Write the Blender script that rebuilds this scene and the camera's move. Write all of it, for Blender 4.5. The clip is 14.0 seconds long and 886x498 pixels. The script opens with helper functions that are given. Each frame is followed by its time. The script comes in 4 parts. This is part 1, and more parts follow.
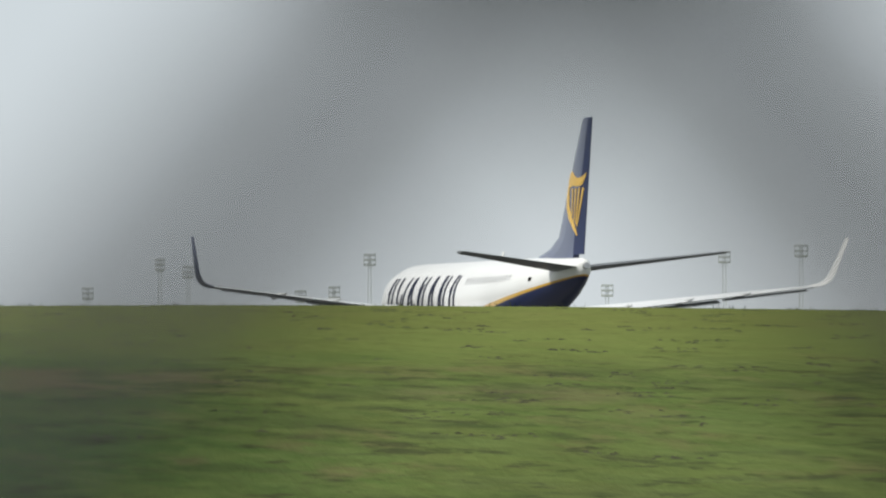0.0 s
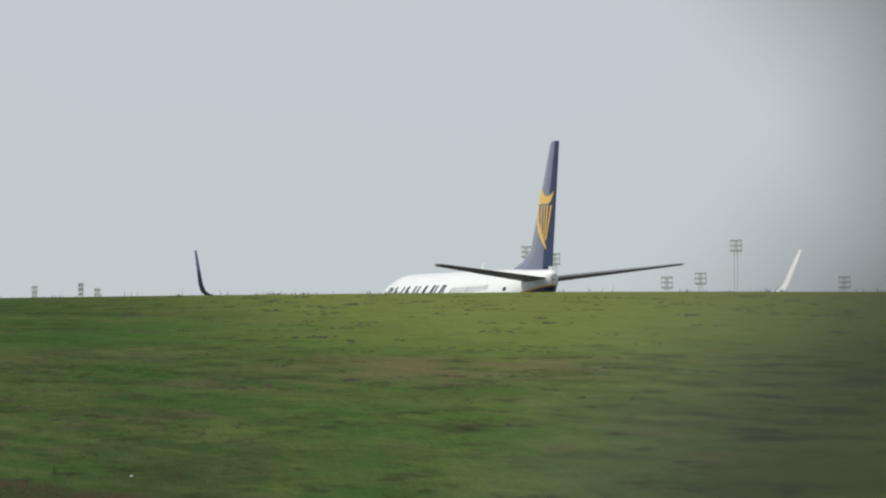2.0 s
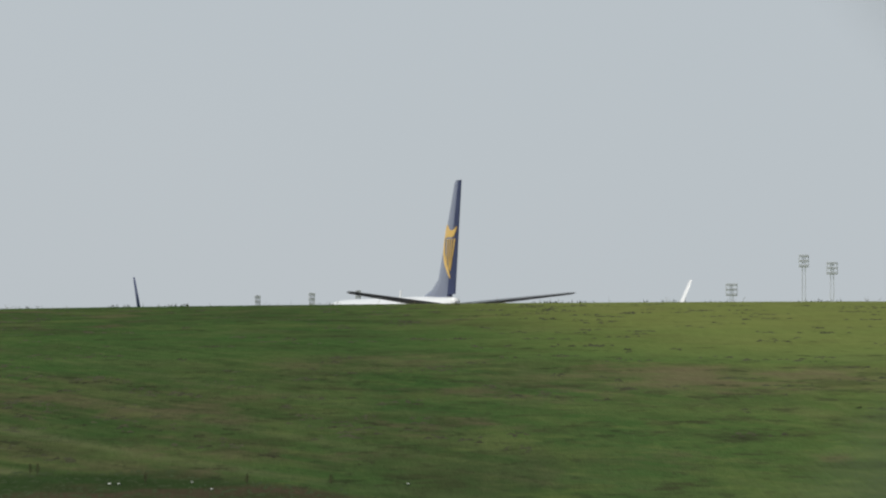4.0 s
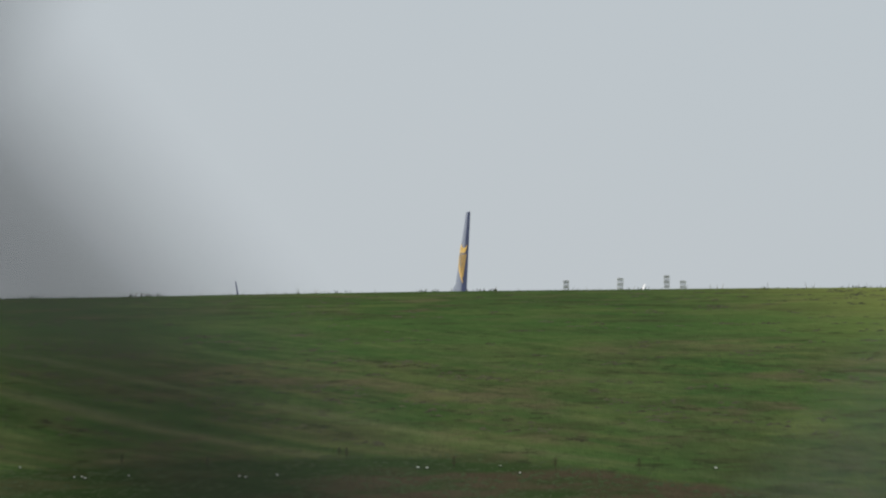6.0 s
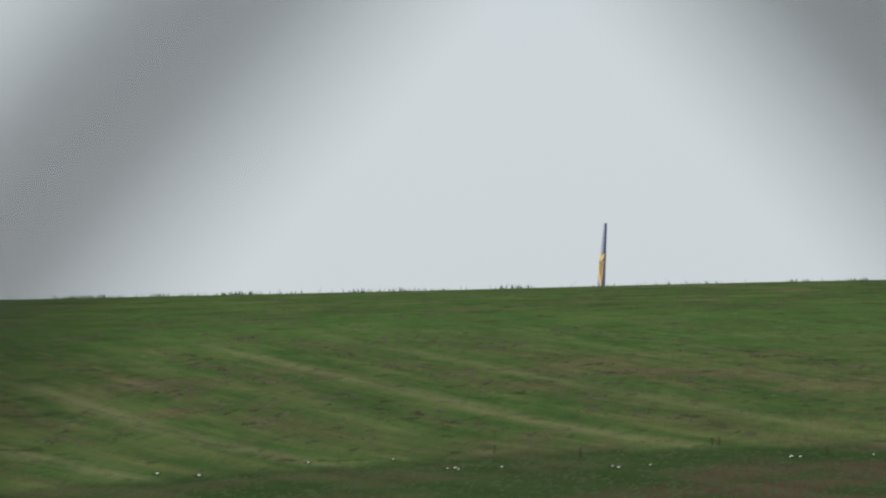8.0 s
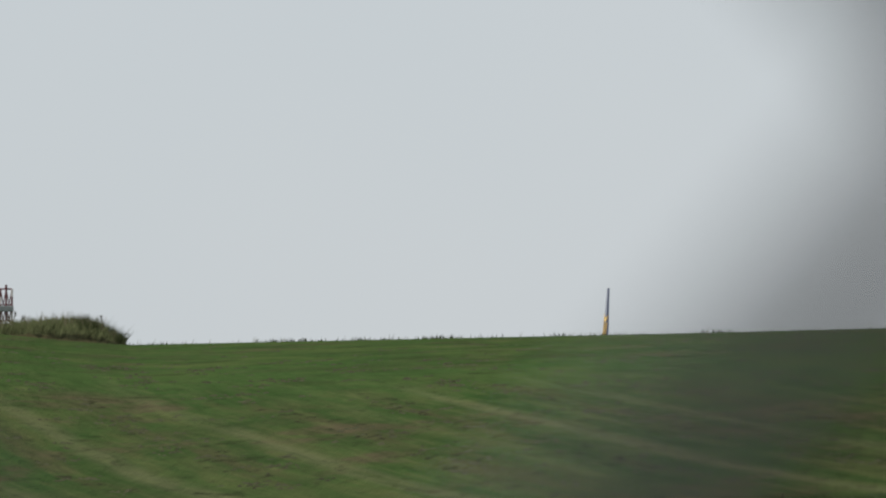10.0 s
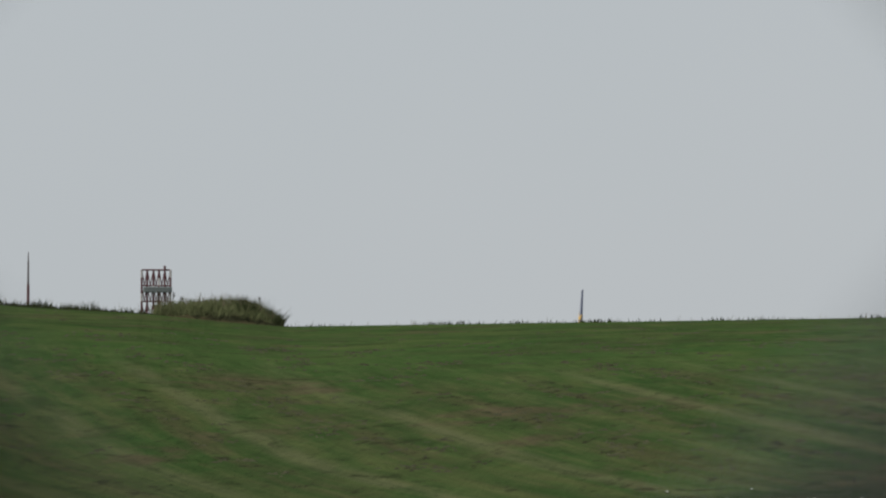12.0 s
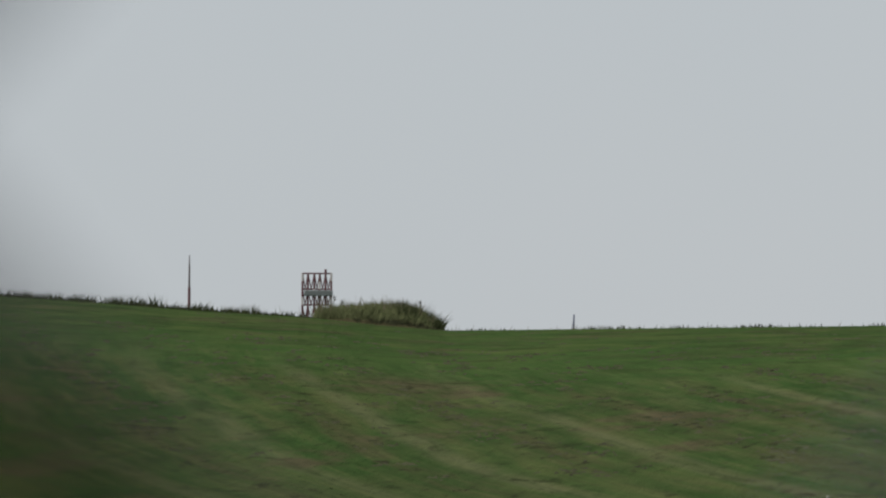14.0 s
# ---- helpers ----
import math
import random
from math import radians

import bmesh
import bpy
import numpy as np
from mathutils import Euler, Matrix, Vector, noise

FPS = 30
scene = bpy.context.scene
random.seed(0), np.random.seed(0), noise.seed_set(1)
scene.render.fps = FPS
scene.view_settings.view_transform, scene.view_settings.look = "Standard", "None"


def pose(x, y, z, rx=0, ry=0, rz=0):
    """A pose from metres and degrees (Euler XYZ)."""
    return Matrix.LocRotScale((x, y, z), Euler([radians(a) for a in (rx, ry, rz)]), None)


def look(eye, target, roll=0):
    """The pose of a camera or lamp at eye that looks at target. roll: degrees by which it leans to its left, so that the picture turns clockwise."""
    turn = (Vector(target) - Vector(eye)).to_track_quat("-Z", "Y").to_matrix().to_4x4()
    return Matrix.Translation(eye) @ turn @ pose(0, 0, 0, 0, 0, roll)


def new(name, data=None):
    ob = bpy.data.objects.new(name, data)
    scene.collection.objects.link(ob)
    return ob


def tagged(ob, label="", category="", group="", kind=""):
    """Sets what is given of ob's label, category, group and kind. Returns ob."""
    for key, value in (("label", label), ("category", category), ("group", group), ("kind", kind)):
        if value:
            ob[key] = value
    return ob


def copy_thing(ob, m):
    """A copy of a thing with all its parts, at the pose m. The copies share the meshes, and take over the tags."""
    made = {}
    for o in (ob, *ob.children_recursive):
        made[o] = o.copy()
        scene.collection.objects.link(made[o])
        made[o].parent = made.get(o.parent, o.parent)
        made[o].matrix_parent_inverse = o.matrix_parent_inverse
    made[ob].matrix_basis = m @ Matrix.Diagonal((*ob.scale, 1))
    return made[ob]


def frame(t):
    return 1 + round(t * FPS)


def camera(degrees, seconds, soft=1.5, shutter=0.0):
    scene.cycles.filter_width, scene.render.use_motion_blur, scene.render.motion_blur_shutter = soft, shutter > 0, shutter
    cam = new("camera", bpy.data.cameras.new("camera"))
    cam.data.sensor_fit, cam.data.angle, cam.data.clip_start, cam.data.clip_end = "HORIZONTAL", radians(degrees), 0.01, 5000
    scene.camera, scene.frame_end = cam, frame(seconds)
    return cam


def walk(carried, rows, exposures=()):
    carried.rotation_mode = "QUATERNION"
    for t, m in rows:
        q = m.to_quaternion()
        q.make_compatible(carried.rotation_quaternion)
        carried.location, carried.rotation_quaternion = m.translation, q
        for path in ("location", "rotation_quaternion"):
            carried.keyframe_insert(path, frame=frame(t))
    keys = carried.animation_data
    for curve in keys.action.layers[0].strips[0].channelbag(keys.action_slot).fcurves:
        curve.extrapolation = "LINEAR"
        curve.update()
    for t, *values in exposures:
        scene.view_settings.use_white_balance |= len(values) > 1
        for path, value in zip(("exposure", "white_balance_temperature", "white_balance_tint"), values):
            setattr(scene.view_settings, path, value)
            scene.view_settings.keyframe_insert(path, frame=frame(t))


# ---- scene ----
LENS = 7.833
EYE = 1.7
CAMERA_ROWS = [  # seconds, x, y, z, yaw, pitch, roll
    (0.0, 0.0268, 0.0640, 1.6995, -8.144, 1.545, 0.011),
    (0.5, 0.0234, 0.0640, 1.7013, -7.153, 1.385, -0.160),
    (1.0, 0.0195, 0.0640, 1.7028, -6.608, 1.349, 0.015),
    (1.5, 0.0162, 0.0640, 1.7048, -5.753, 1.549, 0.054),
    (2.0, 0.0166, 0.0640, 1.7080, -4.897, 1.430, 0.222),
    (2.2, 0.0168, 0.0640, 1.7093, -4.502, 1.537, 0.207),
    (4.3, 0.0179, 0.0640, 1.7121, -1.976, 1.484, -0.142),
    (4.5, 0.0190, 0.0608, 1.7122, -1.606, 1.465, -0.187),
    (5.0, 0.0187, 0.0384, 1.7094, -0.990, 1.592, -0.073),
    (5.5, 0.0180, 0.0096, 1.7075, -0.420, 1.456, -0.079),
    (6.0, 0.0187, 0.0000, 1.7009, 0.280, 1.369, -0.136),
    (6.5, 0.0172, 0.0000, 1.6932, 1.216, 1.233, -0.075),
    (7.0, 0.0075, 0.0000, 1.6858, 2.031, 1.228, -0.013),
    (7.5, 0.0005, 0.0000, 1.6853, 2.774, 1.293, 0.055),
    (8.0, -0.0014, 0.0000, 1.6843, 3.559, 1.298, 0.232),
    (8.5, -0.0034, 0.0000, 1.6848, 3.914, 1.369, 0.254),
    (9.0, -0.0124, 0.0000, 1.6922, 4.269, 1.537, 0.217),
    (9.2, -0.0170, 0.0000, 1.6958, 4.520, 1.738, 0.249),
    (11.3, -0.0215, 0.0000, 1.7046, 6.023, 1.567, -0.258),
    (11.5, -0.0222, 0.0000, 1.7053, 6.118, 1.585, -0.250),
    (12.0, -0.0206, 0.0000, 1.7060, 6.723, 1.535, -0.231),
    (12.5, -0.0197, 0.0000, 1.7056, 7.118, 1.570, -0.450),
    (13.0, -0.0185, 0.0000, 1.7055, 7.569, 1.530, -0.467),
    (13.5, -0.0182, 0.0000, 1.7058, 7.879, 1.446, -0.369),
    (14.0, -0.0184, 0.0000, 1.7049, 8.141, 1.564, -0.462),
]
EXPOSURES = [(0.0, 0.37, 6420, 8), (0.5, 0.48, 6420, 8), (1.0, 0.5, 6420, 8), (1.5, 0.33, 6420, 8), (2.0, 0.14, 6380, 8), (2.2, 0.08, 6370, 8), (4.3, 0.0, 6340, 9), (5.5, 0.0, 6340, 9), (6.0, 0.06, 6360, 9), (6.5, 0.27, 6420, 8), (7.5, 0.47, 6420, 8), (8.0, 0.3, 6420, 8), (8.5, 0.28, 6480, 9), (9.2, 0.33, 6480, 9), (11.3, -0.07, 6500, 10), (12.5, -0.05, 6500, 10), (13.5, 0.0, 6500, 10), (14.0, 0.0, 6500, 10)]
cam = camera(LENS, 14.0, soft=2.2)
cam.data.dof.use_dof = True
cam.data.dof.focus_distance = 360.0
cam.data.dof.aperture_fstop = 18.5
walk(cam, [(t, pose(x, y, z, 90 + pitch, roll, yaw)) for t, x, y, z, yaw, pitch, roll in CAMERA_ROWS], EXPOSURES)

# ---- world and sun ----
SUN_ELEVATION, SUN_AZIMUTH = 54.0, -108.0   # degrees; azimuth clockwise from ahead
world = bpy.data.worlds.new("sky")
scene.world = world
world.use_nodes = True
wn, wl = world.node_tree.nodes, world.node_tree.links
wn.clear()
w_out = wn.new("ShaderNodeOutputWorld")
w_bg = wn.new("ShaderNodeBackground")
w_sky = wn.new("ShaderNodeTexSky")
w_sky.sky_type, w_sky.sun_disc = "NISHITA", False
w_sky.sun_elevation, w_sky.sun_rotation = radians(SUN_ELEVATION), radians(SUN_AZIMUTH)
w_dim = wn.new("ShaderNodeVectorMath")
w_dim.operation = "SCALE"
w_dim.inputs["Scale"].default_value = 0.1
w_co = wn.new("ShaderNodeTexCoord")
w_noise = wn.new("ShaderNodeTexNoise")
w_noise.inputs["Scale"].default_value, w_noise.inputs["Detail"].default_value = 2.2, 5.0
w_ramp = wn.new("ShaderNodeValToRGB")
w_ramp.color_ramp.elements[0].position, w_ramp.color_ramp.elements[1].position = 0.3, 0.7
w_ramp.color_ramp.elements[0].color = (0.485, 0.525, 0.555, 1)
w_ramp.color_ramp.elements[1].color = (0.545, 0.565, 0.585, 1)
w_mix = wn.new("ShaderNodeMixRGB")
w_mix.inputs[0].default_value = 0.94
wl.new(w_sky.outputs[0], w_dim.inputs[0])
wl.new(w_co.outputs["Generated"], w_noise.inputs["Vector"])
wl.new(w_noise.outputs[0], w_ramp.inputs[0])
wl.new(w_dim.outputs[0], w_mix.inputs[1])
wl.new(w_ramp.outputs[0], w_mix.inputs[2])
wl.new(w_mix.outputs[0], w_bg.inputs[0])
wl.new(w_bg.outputs[0], w_out.inputs[0])
w_bg.inputs[1].default_value = 1.0
sun = new("sun", bpy.data.lights.new("sun", "SUN"))
sun.data.energy, sun.data.angle, sun.data.color = 2.65, radians(4), (1.0, 0.95, 0.86)
a_, e_ = radians(SUN_AZIMUTH), radians(SUN_ELEVATION)
sun.matrix_world = look((0, 0, 60), (0 - 50 * math.sin(a_) * math.cos(e_), 0 - 50 * math.cos(a_) * math.cos(e_), 60 - 50 * math.sin(e_)))


# ---- materials ----
def material(name, color, rough=0.6, metal=0.0, vary=0.12, scale=3.0, bump=0.0, coat=0.0, fine=40.0, spec=0.5):
    """A principled material with colour variation at two scales."""
    m = bpy.data.materials.new(name)
    m.use_nodes = True
    n, l = m.node_tree.nodes, m.node_tree.links
    p = n["Principled BSDF"]
    p.inputs["Roughness"].default_value, p.inputs["Metallic"].default_value = rough, metal
    p.inputs["Coat Weight"].default_value, p.inputs["Specular IOR Level"].default_value = coat, spec
    co = n.new("ShaderNodeTexCoord")
    big, small = n.new("ShaderNodeTexNoise"), n.new("ShaderNodeTexNoise")
    for tex, s in ((big, scale), (small, fine)):
        tex.inputs["Scale"].default_value, tex.inputs["Detail"].default_value = s, 4
        l.new(co.outputs["Object"], tex.inputs["Vector"])
    add = n.new("ShaderNodeMath")
    add.operation = "ADD"
    l.new(big.outputs[0], add.inputs[0])
    l.new(small.outputs[0], add.inputs[1])
    rng = n.new("ShaderNodeMapRange")
    rng.inputs[1].default_value, rng.inputs[2].default_value = 0.6, 1.4
    rng.inputs[3].default_value, rng.inputs[4].default_value = 1 - vary, 1 + vary
    l.new(add.outputs[0], rng.inputs[0])
    mul = n.new("ShaderNodeVectorMath")
    mul.operation = "SCALE"
    mul.inputs[0].default_value = color
    l.new(rng.outputs[0], mul.inputs["Scale"])
    l.new(mul.outputs[0], p.inputs["Base Color"])
    if bump:
        b = n.new("ShaderNodeBump")
        b.inputs["Strength"].default_value = bump
        l.new(small.outputs[0], b.inputs["Height"])
        l.new(b.outputs[0], p.inputs["Normal"])
    return m


class Graph:
    """Short hand for building a node tree."""

    def __init__(self, m):
        self.n, self.l = m.node_tree.nodes, m.node_tree.links

    def put(self, socket, value):
        if isinstance(value, bpy.types.NodeSocket):
            self.l.new(value, socket)
        else:
            socket.default_value = value

    def math(self, op, a, b=0.0, clamp=False):
        k = self.n.new("ShaderNodeMath")
        k.operation, k.use_clamp = op, clamp
        self.put(k.inputs[0], a)
        self.put(k.inputs[1], b)
        return k.outputs[0]

    def noise(self, vector, scale, detail=4.0, rough=0.55):
        k = self.n.new("ShaderNodeTexNoise")
        k.inputs["Scale"].default_value, k.inputs["Detail"].default_value, k.inputs["Roughness"].default_value = scale, detail, rough
        self.put(k.inputs["Vector"], vector)
        return k.outputs[0]

    def span(self, value, a, b, c=0.0, d=1.0, smooth=True):
        k = self.n.new("ShaderNodeMapRange")
        k.interpolation_type = "SMOOTHSTEP" if smooth else "LINEAR"
        self.put(k.inputs[0], value)
        for i, x in enumerate((a, b, c, d)):
            k.inputs[i + 1].default_value = x
        return k.outputs[0]

    def mix(self, fac, a, b):
        k = self.n.new("ShaderNodeMixRGB")
        self.put(k.inputs[0], fac)
        self.put(k.inputs[1], a)
        self.put(k.inputs[2], b)
        return k.outputs[0]

    def split(self, vector):
        k = self.n.new("ShaderNodeSeparateXYZ")
        self.l.new(vector, k.inputs[0])
        return k.outputs

    def scaled(self, vector, x, y, z):
        k = self.n.new("ShaderNodeVectorMath")
        k.operation = "MULTIPLY"
        self.put(k.inputs[0], vector)
        k.inputs[1].default_value = (x, y, z)
        return k.outputs[0]


SWATHES = ((1.3, 0.5), (4.2, 0.7), (6.9, 0.75), (9.45, 1.0), (12.15, 1.0), (14.9, 0.25), (16.85, 1.0), (19.45, 0.8), (22.3, 0.45), (25.4, 0.4))   # dry rows: place across the slope, strength
TROUGHS = ((5.7, 0.7), (8.5, 0.6), (10.9, 0.6), (13.9, 1.05), (15.8, 0.6), (18.5, 0.7), (21.0, 0.9), (24.0, 0.8))   # dark bands between them, half width


def grass_material(name, blades):
    """Mown grass in swathes with dry cuttings, bare patches and a rank verge at the foot of the slope."""
    m = bpy.data.materials.new(name)
    m.use_nodes = True
    g = Graph(m)
    p = g.n["Principled BSDF"]
    p.inputs["Roughness"].default_value = 0.9
    p.inputs["Specular IOR Level"].default_value = 0.0
    geo = g.n.new("ShaderNodeNewGeometry")
    x, y, z = g.split(geo.outputs["Position"])
    pos = g.scaled(geo.outputs["Position"], 1.0, 0.17, 1.0)
    soft = g.noise(pos, 0.22, 3)
    mid = g.noise(pos, 0.7, 4)
    fine = g.noise(g.scaled(geo.outputs["Position"], 1.0, 0.12, 1.0), 5.5, 6, 0.72)
    centred = g.math("SUBTRACT", mid, 0.5)
    # swathes run downhill across the slope, bending at its foot: q across them
    foot = g.math("MAXIMUM", g.math("DIVIDE", g.math("SUBTRACT", 80.0, y), 8.0), 0.0)
    brow = g.math("MAXIMUM", g.math("DIVIDE", g.math("SUBTRACT", y, 88.0), 15.0), 0.0)
    q = g.math("ADD", x, g.math("MULTIPLY", y, 0.261))
    q = g.math("SUBTRACT", q, g.math("ADD", g.math("MULTIPLY", g.math("MULTIPLY", foot, foot), 0.55), g.math("MULTIPLY", g.math("MULTIPLY", brow, brow), 0.3)))
    q = g.math("ADD", q, g.math("MULTIPLY", g.math("SUBTRACT", soft, 0.5), 0.45))
    q = g.math("ADD", q, g.math("MULTIPLY", centred, 0.25))
    k = g.n.new("ShaderNodeCombineXYZ")
    g.l.new(q, k.inputs[0])
    g.l.new(g.math("MULTIPLY", y, 0.065), k.inputs[1])
    streak = g.noise(k.outputs[0], 1.7, 5, 0.62)
    combed = g.noise(k.outputs[0], 4.2, 4, 0.6)
    along = g.noise(k.outputs[0], 0.9, 3)
    row, trough = 0.0, 0.0
    ragged = g.math("MULTIPLY", g.math("SUBTRACT", streak, 0.5), 0.55)
    for c, strength in SWATHES:
        d = g.math("ADD", g.math("ABSOLUTE", g.math("SUBTRACT", q, c)), ragged)
        row = g.math("MAXIMUM", row, g.span(d, 0.42, 0.06, 0.0, strength))
    for c, w in TROUGHS:
        d = g.math("ADD", g.math("ABSOLUTE", g.math("SUBTRACT", q, c)), ragged)
        trough = g.math("MAXIMUM", trough, g.span(d, w, 0.15 * w))
    low = g.span(g.math("ADD", y, g.math("MULTIPLY", centred, 10.0)), 122.0, 106.0)
    reach = g.math("MULTIPLY", low, g.span(x, 6.0, -3.0, 0.25, 1.0))
    free = g.math("SUBTRACT", 1.0, g.math("MULTIPLY", reach, 0.72))
    row = g.math("MULTIPLY", g.math("MULTIPLY", row, g.span(along, 0.3, 0.5, 0.45, 1.0)), reach)
    trough = g.math("MULTIPLY", g.math("MULTIPLY", trough, g.span(streak, 0.36, 0.6)), reach)
    green = g.mix(g.span(mid, 0.35, 0.65), (0.040, 0.066, 0.0235, 1), (0.058, 0.088, 0.0300, 1))
    green = g.mix(g.span(soft, 0.42, 0.62), green, (0.039, 0.077, 0.0235, 1))
    green = g.mix(g.math("MULTIPLY", g.math("SUBTRACT", 1.0, low), 0.7), green, (0.040, 0.076, 0.0235, 1))
    olive = g.mix(g.math("MULTIPLY", g.math("ADD", 0.3, g.math("MULTIPLY", reach, 0.7)), g.span(streak, 0.42, 0.66, 0.0, 0.75)), green, (0.066, 0.072, 0.0300, 1))
    dark = g.mix(g.math("MULTIPLY", trough, 0.62), olive, (0.054, 0.048, 0.0280, 1))
    dry = g.mix(g.math("MULTIPLY", row, 0.55), dark, (0.118, 0.118, 0.0640, 1))
    patch = g.noise(g.scaled(pos, 0.42, 0.8, 0.3), 1.0, 6, 0.65)
    bare = g.mix(g.math("MULTIPLY", g.span(patch, 0.53, 0.64), 0.8), dry, (0.078, 0.066, 0.0400, 1))
    lush = g.math("MULTIPLY", g.span(g.noise(g.scaled(pos, 0.35, 0.55, 0.3), 1.3, 5, 0.6), 0.55, 0.68), 0.7)
    bare = g.mix(lush, bare, (0.029, 0.063, 0.0190, 1))
    # smeared blotches, longer up the slope than across it
    blot = g.noise(g.scaled(geo.outputs["Position"], 0.8, 0.11, 0.3), 1.0, 5, 0.65)
    blot2 = g.noise(g.scaled(geo.outputs["Position"], 0.5, 0.075, 0.3), 1.9, 5, 0.65)
    bare = g.mix(g.math("MULTIPLY", free, g.span(blot, 0.55, 0.68, 0.0, 0.5)), bare, (0.074, 0.076, 0.0390, 1))
    bare = g.mix(g.math("MULTIPLY", free, g.span(blot, 0.46, 0.33, 0.0, 0.75)), bare, (0.033, 0.061, 0.0200, 1))
    bare = g.mix(g.math("MULTIPLY", free, g.span(blot2, 0.55, 0.68, 0.0, 0.65)), bare, (0.066, 0.096, 0.0290, 1))
    bare = g.mix(g.math("MULTIPLY", free, g.span(blot2, 0.44, 0.32, 0.0, 0.6)), bare, (0.034, 0.048, 0.0170, 1))
    clod = g.math("MULTIPLY", g.span(g.noise(g.scaled(pos, 1.1, 1.1, 1.0), 3.2, 5, 0.7), 0.57, 0.63), g.span(trough, 0.0, 0.6, 0.4, 0.9))
    worn = g.mix(clod, bare, (0.026, 0.026, 0.0170, 1))
    # low wisps of darker sward, lying across the slope
    lying = g.noise(g.scaled(geo.outputs["Position"], 0.62, 0.34, 0.3), 1.7, 5, 0.68)
    # sunlit right side, painted into the turf before the wisps are laid on
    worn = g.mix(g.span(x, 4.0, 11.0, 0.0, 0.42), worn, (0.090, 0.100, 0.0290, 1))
    worn = g.mix(g.math("MULTIPLY", g.span(lying, 0.53, 0.64), g.span(x, -8.0, 6.0, 0.15, 0.85)), worn, (0.036, 0.040, 0.0200, 1))
    worn = g.mix(g.math("MULTIPLY", g.span(lying, 0.46, 0.34), g.span(x, -8.0, 6.0, 0.1, 0.5)), worn, (0.088, 0.112, 0.0360, 1))
    # a lusher belt under the brow, and soft streaks lying across the slope
    belt = g.math("ADD", y, g.math("MULTIPLY", g.math("SUBTRACT", g.noise(g.scaled(geo.outputs["Position"], 0.16, 0.1, 0.3), 1.0, 4), 0.5), 26.0))
    worn = g.mix(g.math("MULTIPLY", g.math("MULTIPLY", g.span(belt, 100.0, 108.0), g.span(belt, 130.0, 120.0)), 0.6), worn, (0.044, 0.086, 0.0250, 1))
    wide = g.noise(g.scaled(geo.outputs["Position"], 0.28, 0.13, 0.3), 1.0, 4, 0.55)
    narrow = g.noise(g.scaled(geo.outputs["Position"], 0.75, 0.42, 0.3), 1.0, 4, 0.6)
    worn = g.mix(g.math("MULTIPLY", free, g.span(wide, 0.5, 0.66, 0.0, 0.5)), worn, (0.070, 0.094, 0.0320, 1))
    worn = g.mix(g.math("MULTIPLY", free, g.span(wide, 0.48, 0.34, 0.0, 0.5)), worn, (0.044, 0.056, 0.0240, 1))
    worn = g.mix(g.math("MULTIPLY", free, g.span(narrow, 0.54, 0.68, 0.0, 0.55)), worn, (0.076, 0.100, 0.0340, 1))
    worn = g.mix(g.math("MULTIPLY", free, g.span(narrow, 0.45, 0.33, 0.0, 0.65)), worn, (0.034, 0.044, 0.0195, 1))
    # sunlight on the upper right of the slope, put into the turf colour
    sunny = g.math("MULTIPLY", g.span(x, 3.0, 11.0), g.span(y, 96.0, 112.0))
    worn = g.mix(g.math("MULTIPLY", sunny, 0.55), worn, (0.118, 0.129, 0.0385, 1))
    # a worn band of bare earth below the crest
    earth = 0.0
    for cx, cy, rx, ry, strength in ((8.2, 95.0, 2.9, 5.5, 1.0), (3.2, 103.0, 1.8, 4.5, 0.7), (13.8, 90.0, 2.0, 3.5, 0.6)):
        ox = g.math("DIVIDE", g.math("SUBTRACT", x, cx), rx)
        oy = g.math("DIVIDE", g.math("SUBTRACT", y, cy), ry)
        away = g.math("ADD", g.math("ADD", g.math("MULTIPLY", ox, ox), g.math("MULTIPLY", oy, oy)), g.math("MULTIPLY", centred, 2.2))
        earth = g.math("MAXIMUM", earth, g.span(away, 1.3, 0.2, 0.0, strength))
    earth = g.math("MULTIPLY", earth, g.span(narrow, 0.38, 0.58, 0.25, 1.0))
    worn = g.mix(g.math("MULTIPLY", earth, 0.6), worn, (0.098, 0.078, 0.0480, 1))
    worn = g.mix(g.math("MULTIPLY", g.span(combed, 0.52, 0.68), g.math("MULTIPLY", reach, 0.5)), worn, (0.080, 0.096, 0.0380, 1))
    worn = g.mix(g.math("MULTIPLY", g.span(combed, 0.48, 0.33), g.math("MULTIPLY", reach, 0.42)), worn, (0.036, 0.050, 0.0210, 1))
    worn = g.mix(g.math("MULTIPLY", g.span(streak, 0.46, 0.32), g.math("MULTIPLY", reach, 0.35)), worn, (0.036, 0.062, 0.0210, 1))
    tick = g.noise(g.scaled(geo.outputs["Position"], 1.9, 0.8, 0.3), 1.0, 4, 0.6)
    worn = g.mix(g.math("MULTIPLY", g.span(tick, 0.60, 0.68), g.span(narrow, 0.56, 0.44, 0.1, 0.6)), worn, (0.022, 0.026, 0.0140, 1))
    verge_edge = g.math("ADD", y, g.math("MULTIPLY", g.math("SUBTRACT", g.noise(pos, 1.4, 3), 0.5), 2.0))
    lim = g.math("MINIMUM", g.math("ADD", 75.8, g.math("MULTIPLY", x, 0.95)), g.math("MINIMUM", 72.6, g.math("SUBTRACT", 72.8, g.math("MULTIPLY", x, 2.3))))
    verge = g.span(g.math("SUBTRACT", verge_edge, lim), 0.7, -0.7)
    patchy = g.noise(g.scaled(geo.outputs["Position"], 0.7, 0.5, 0.3), 1.0, 4, 0.55)
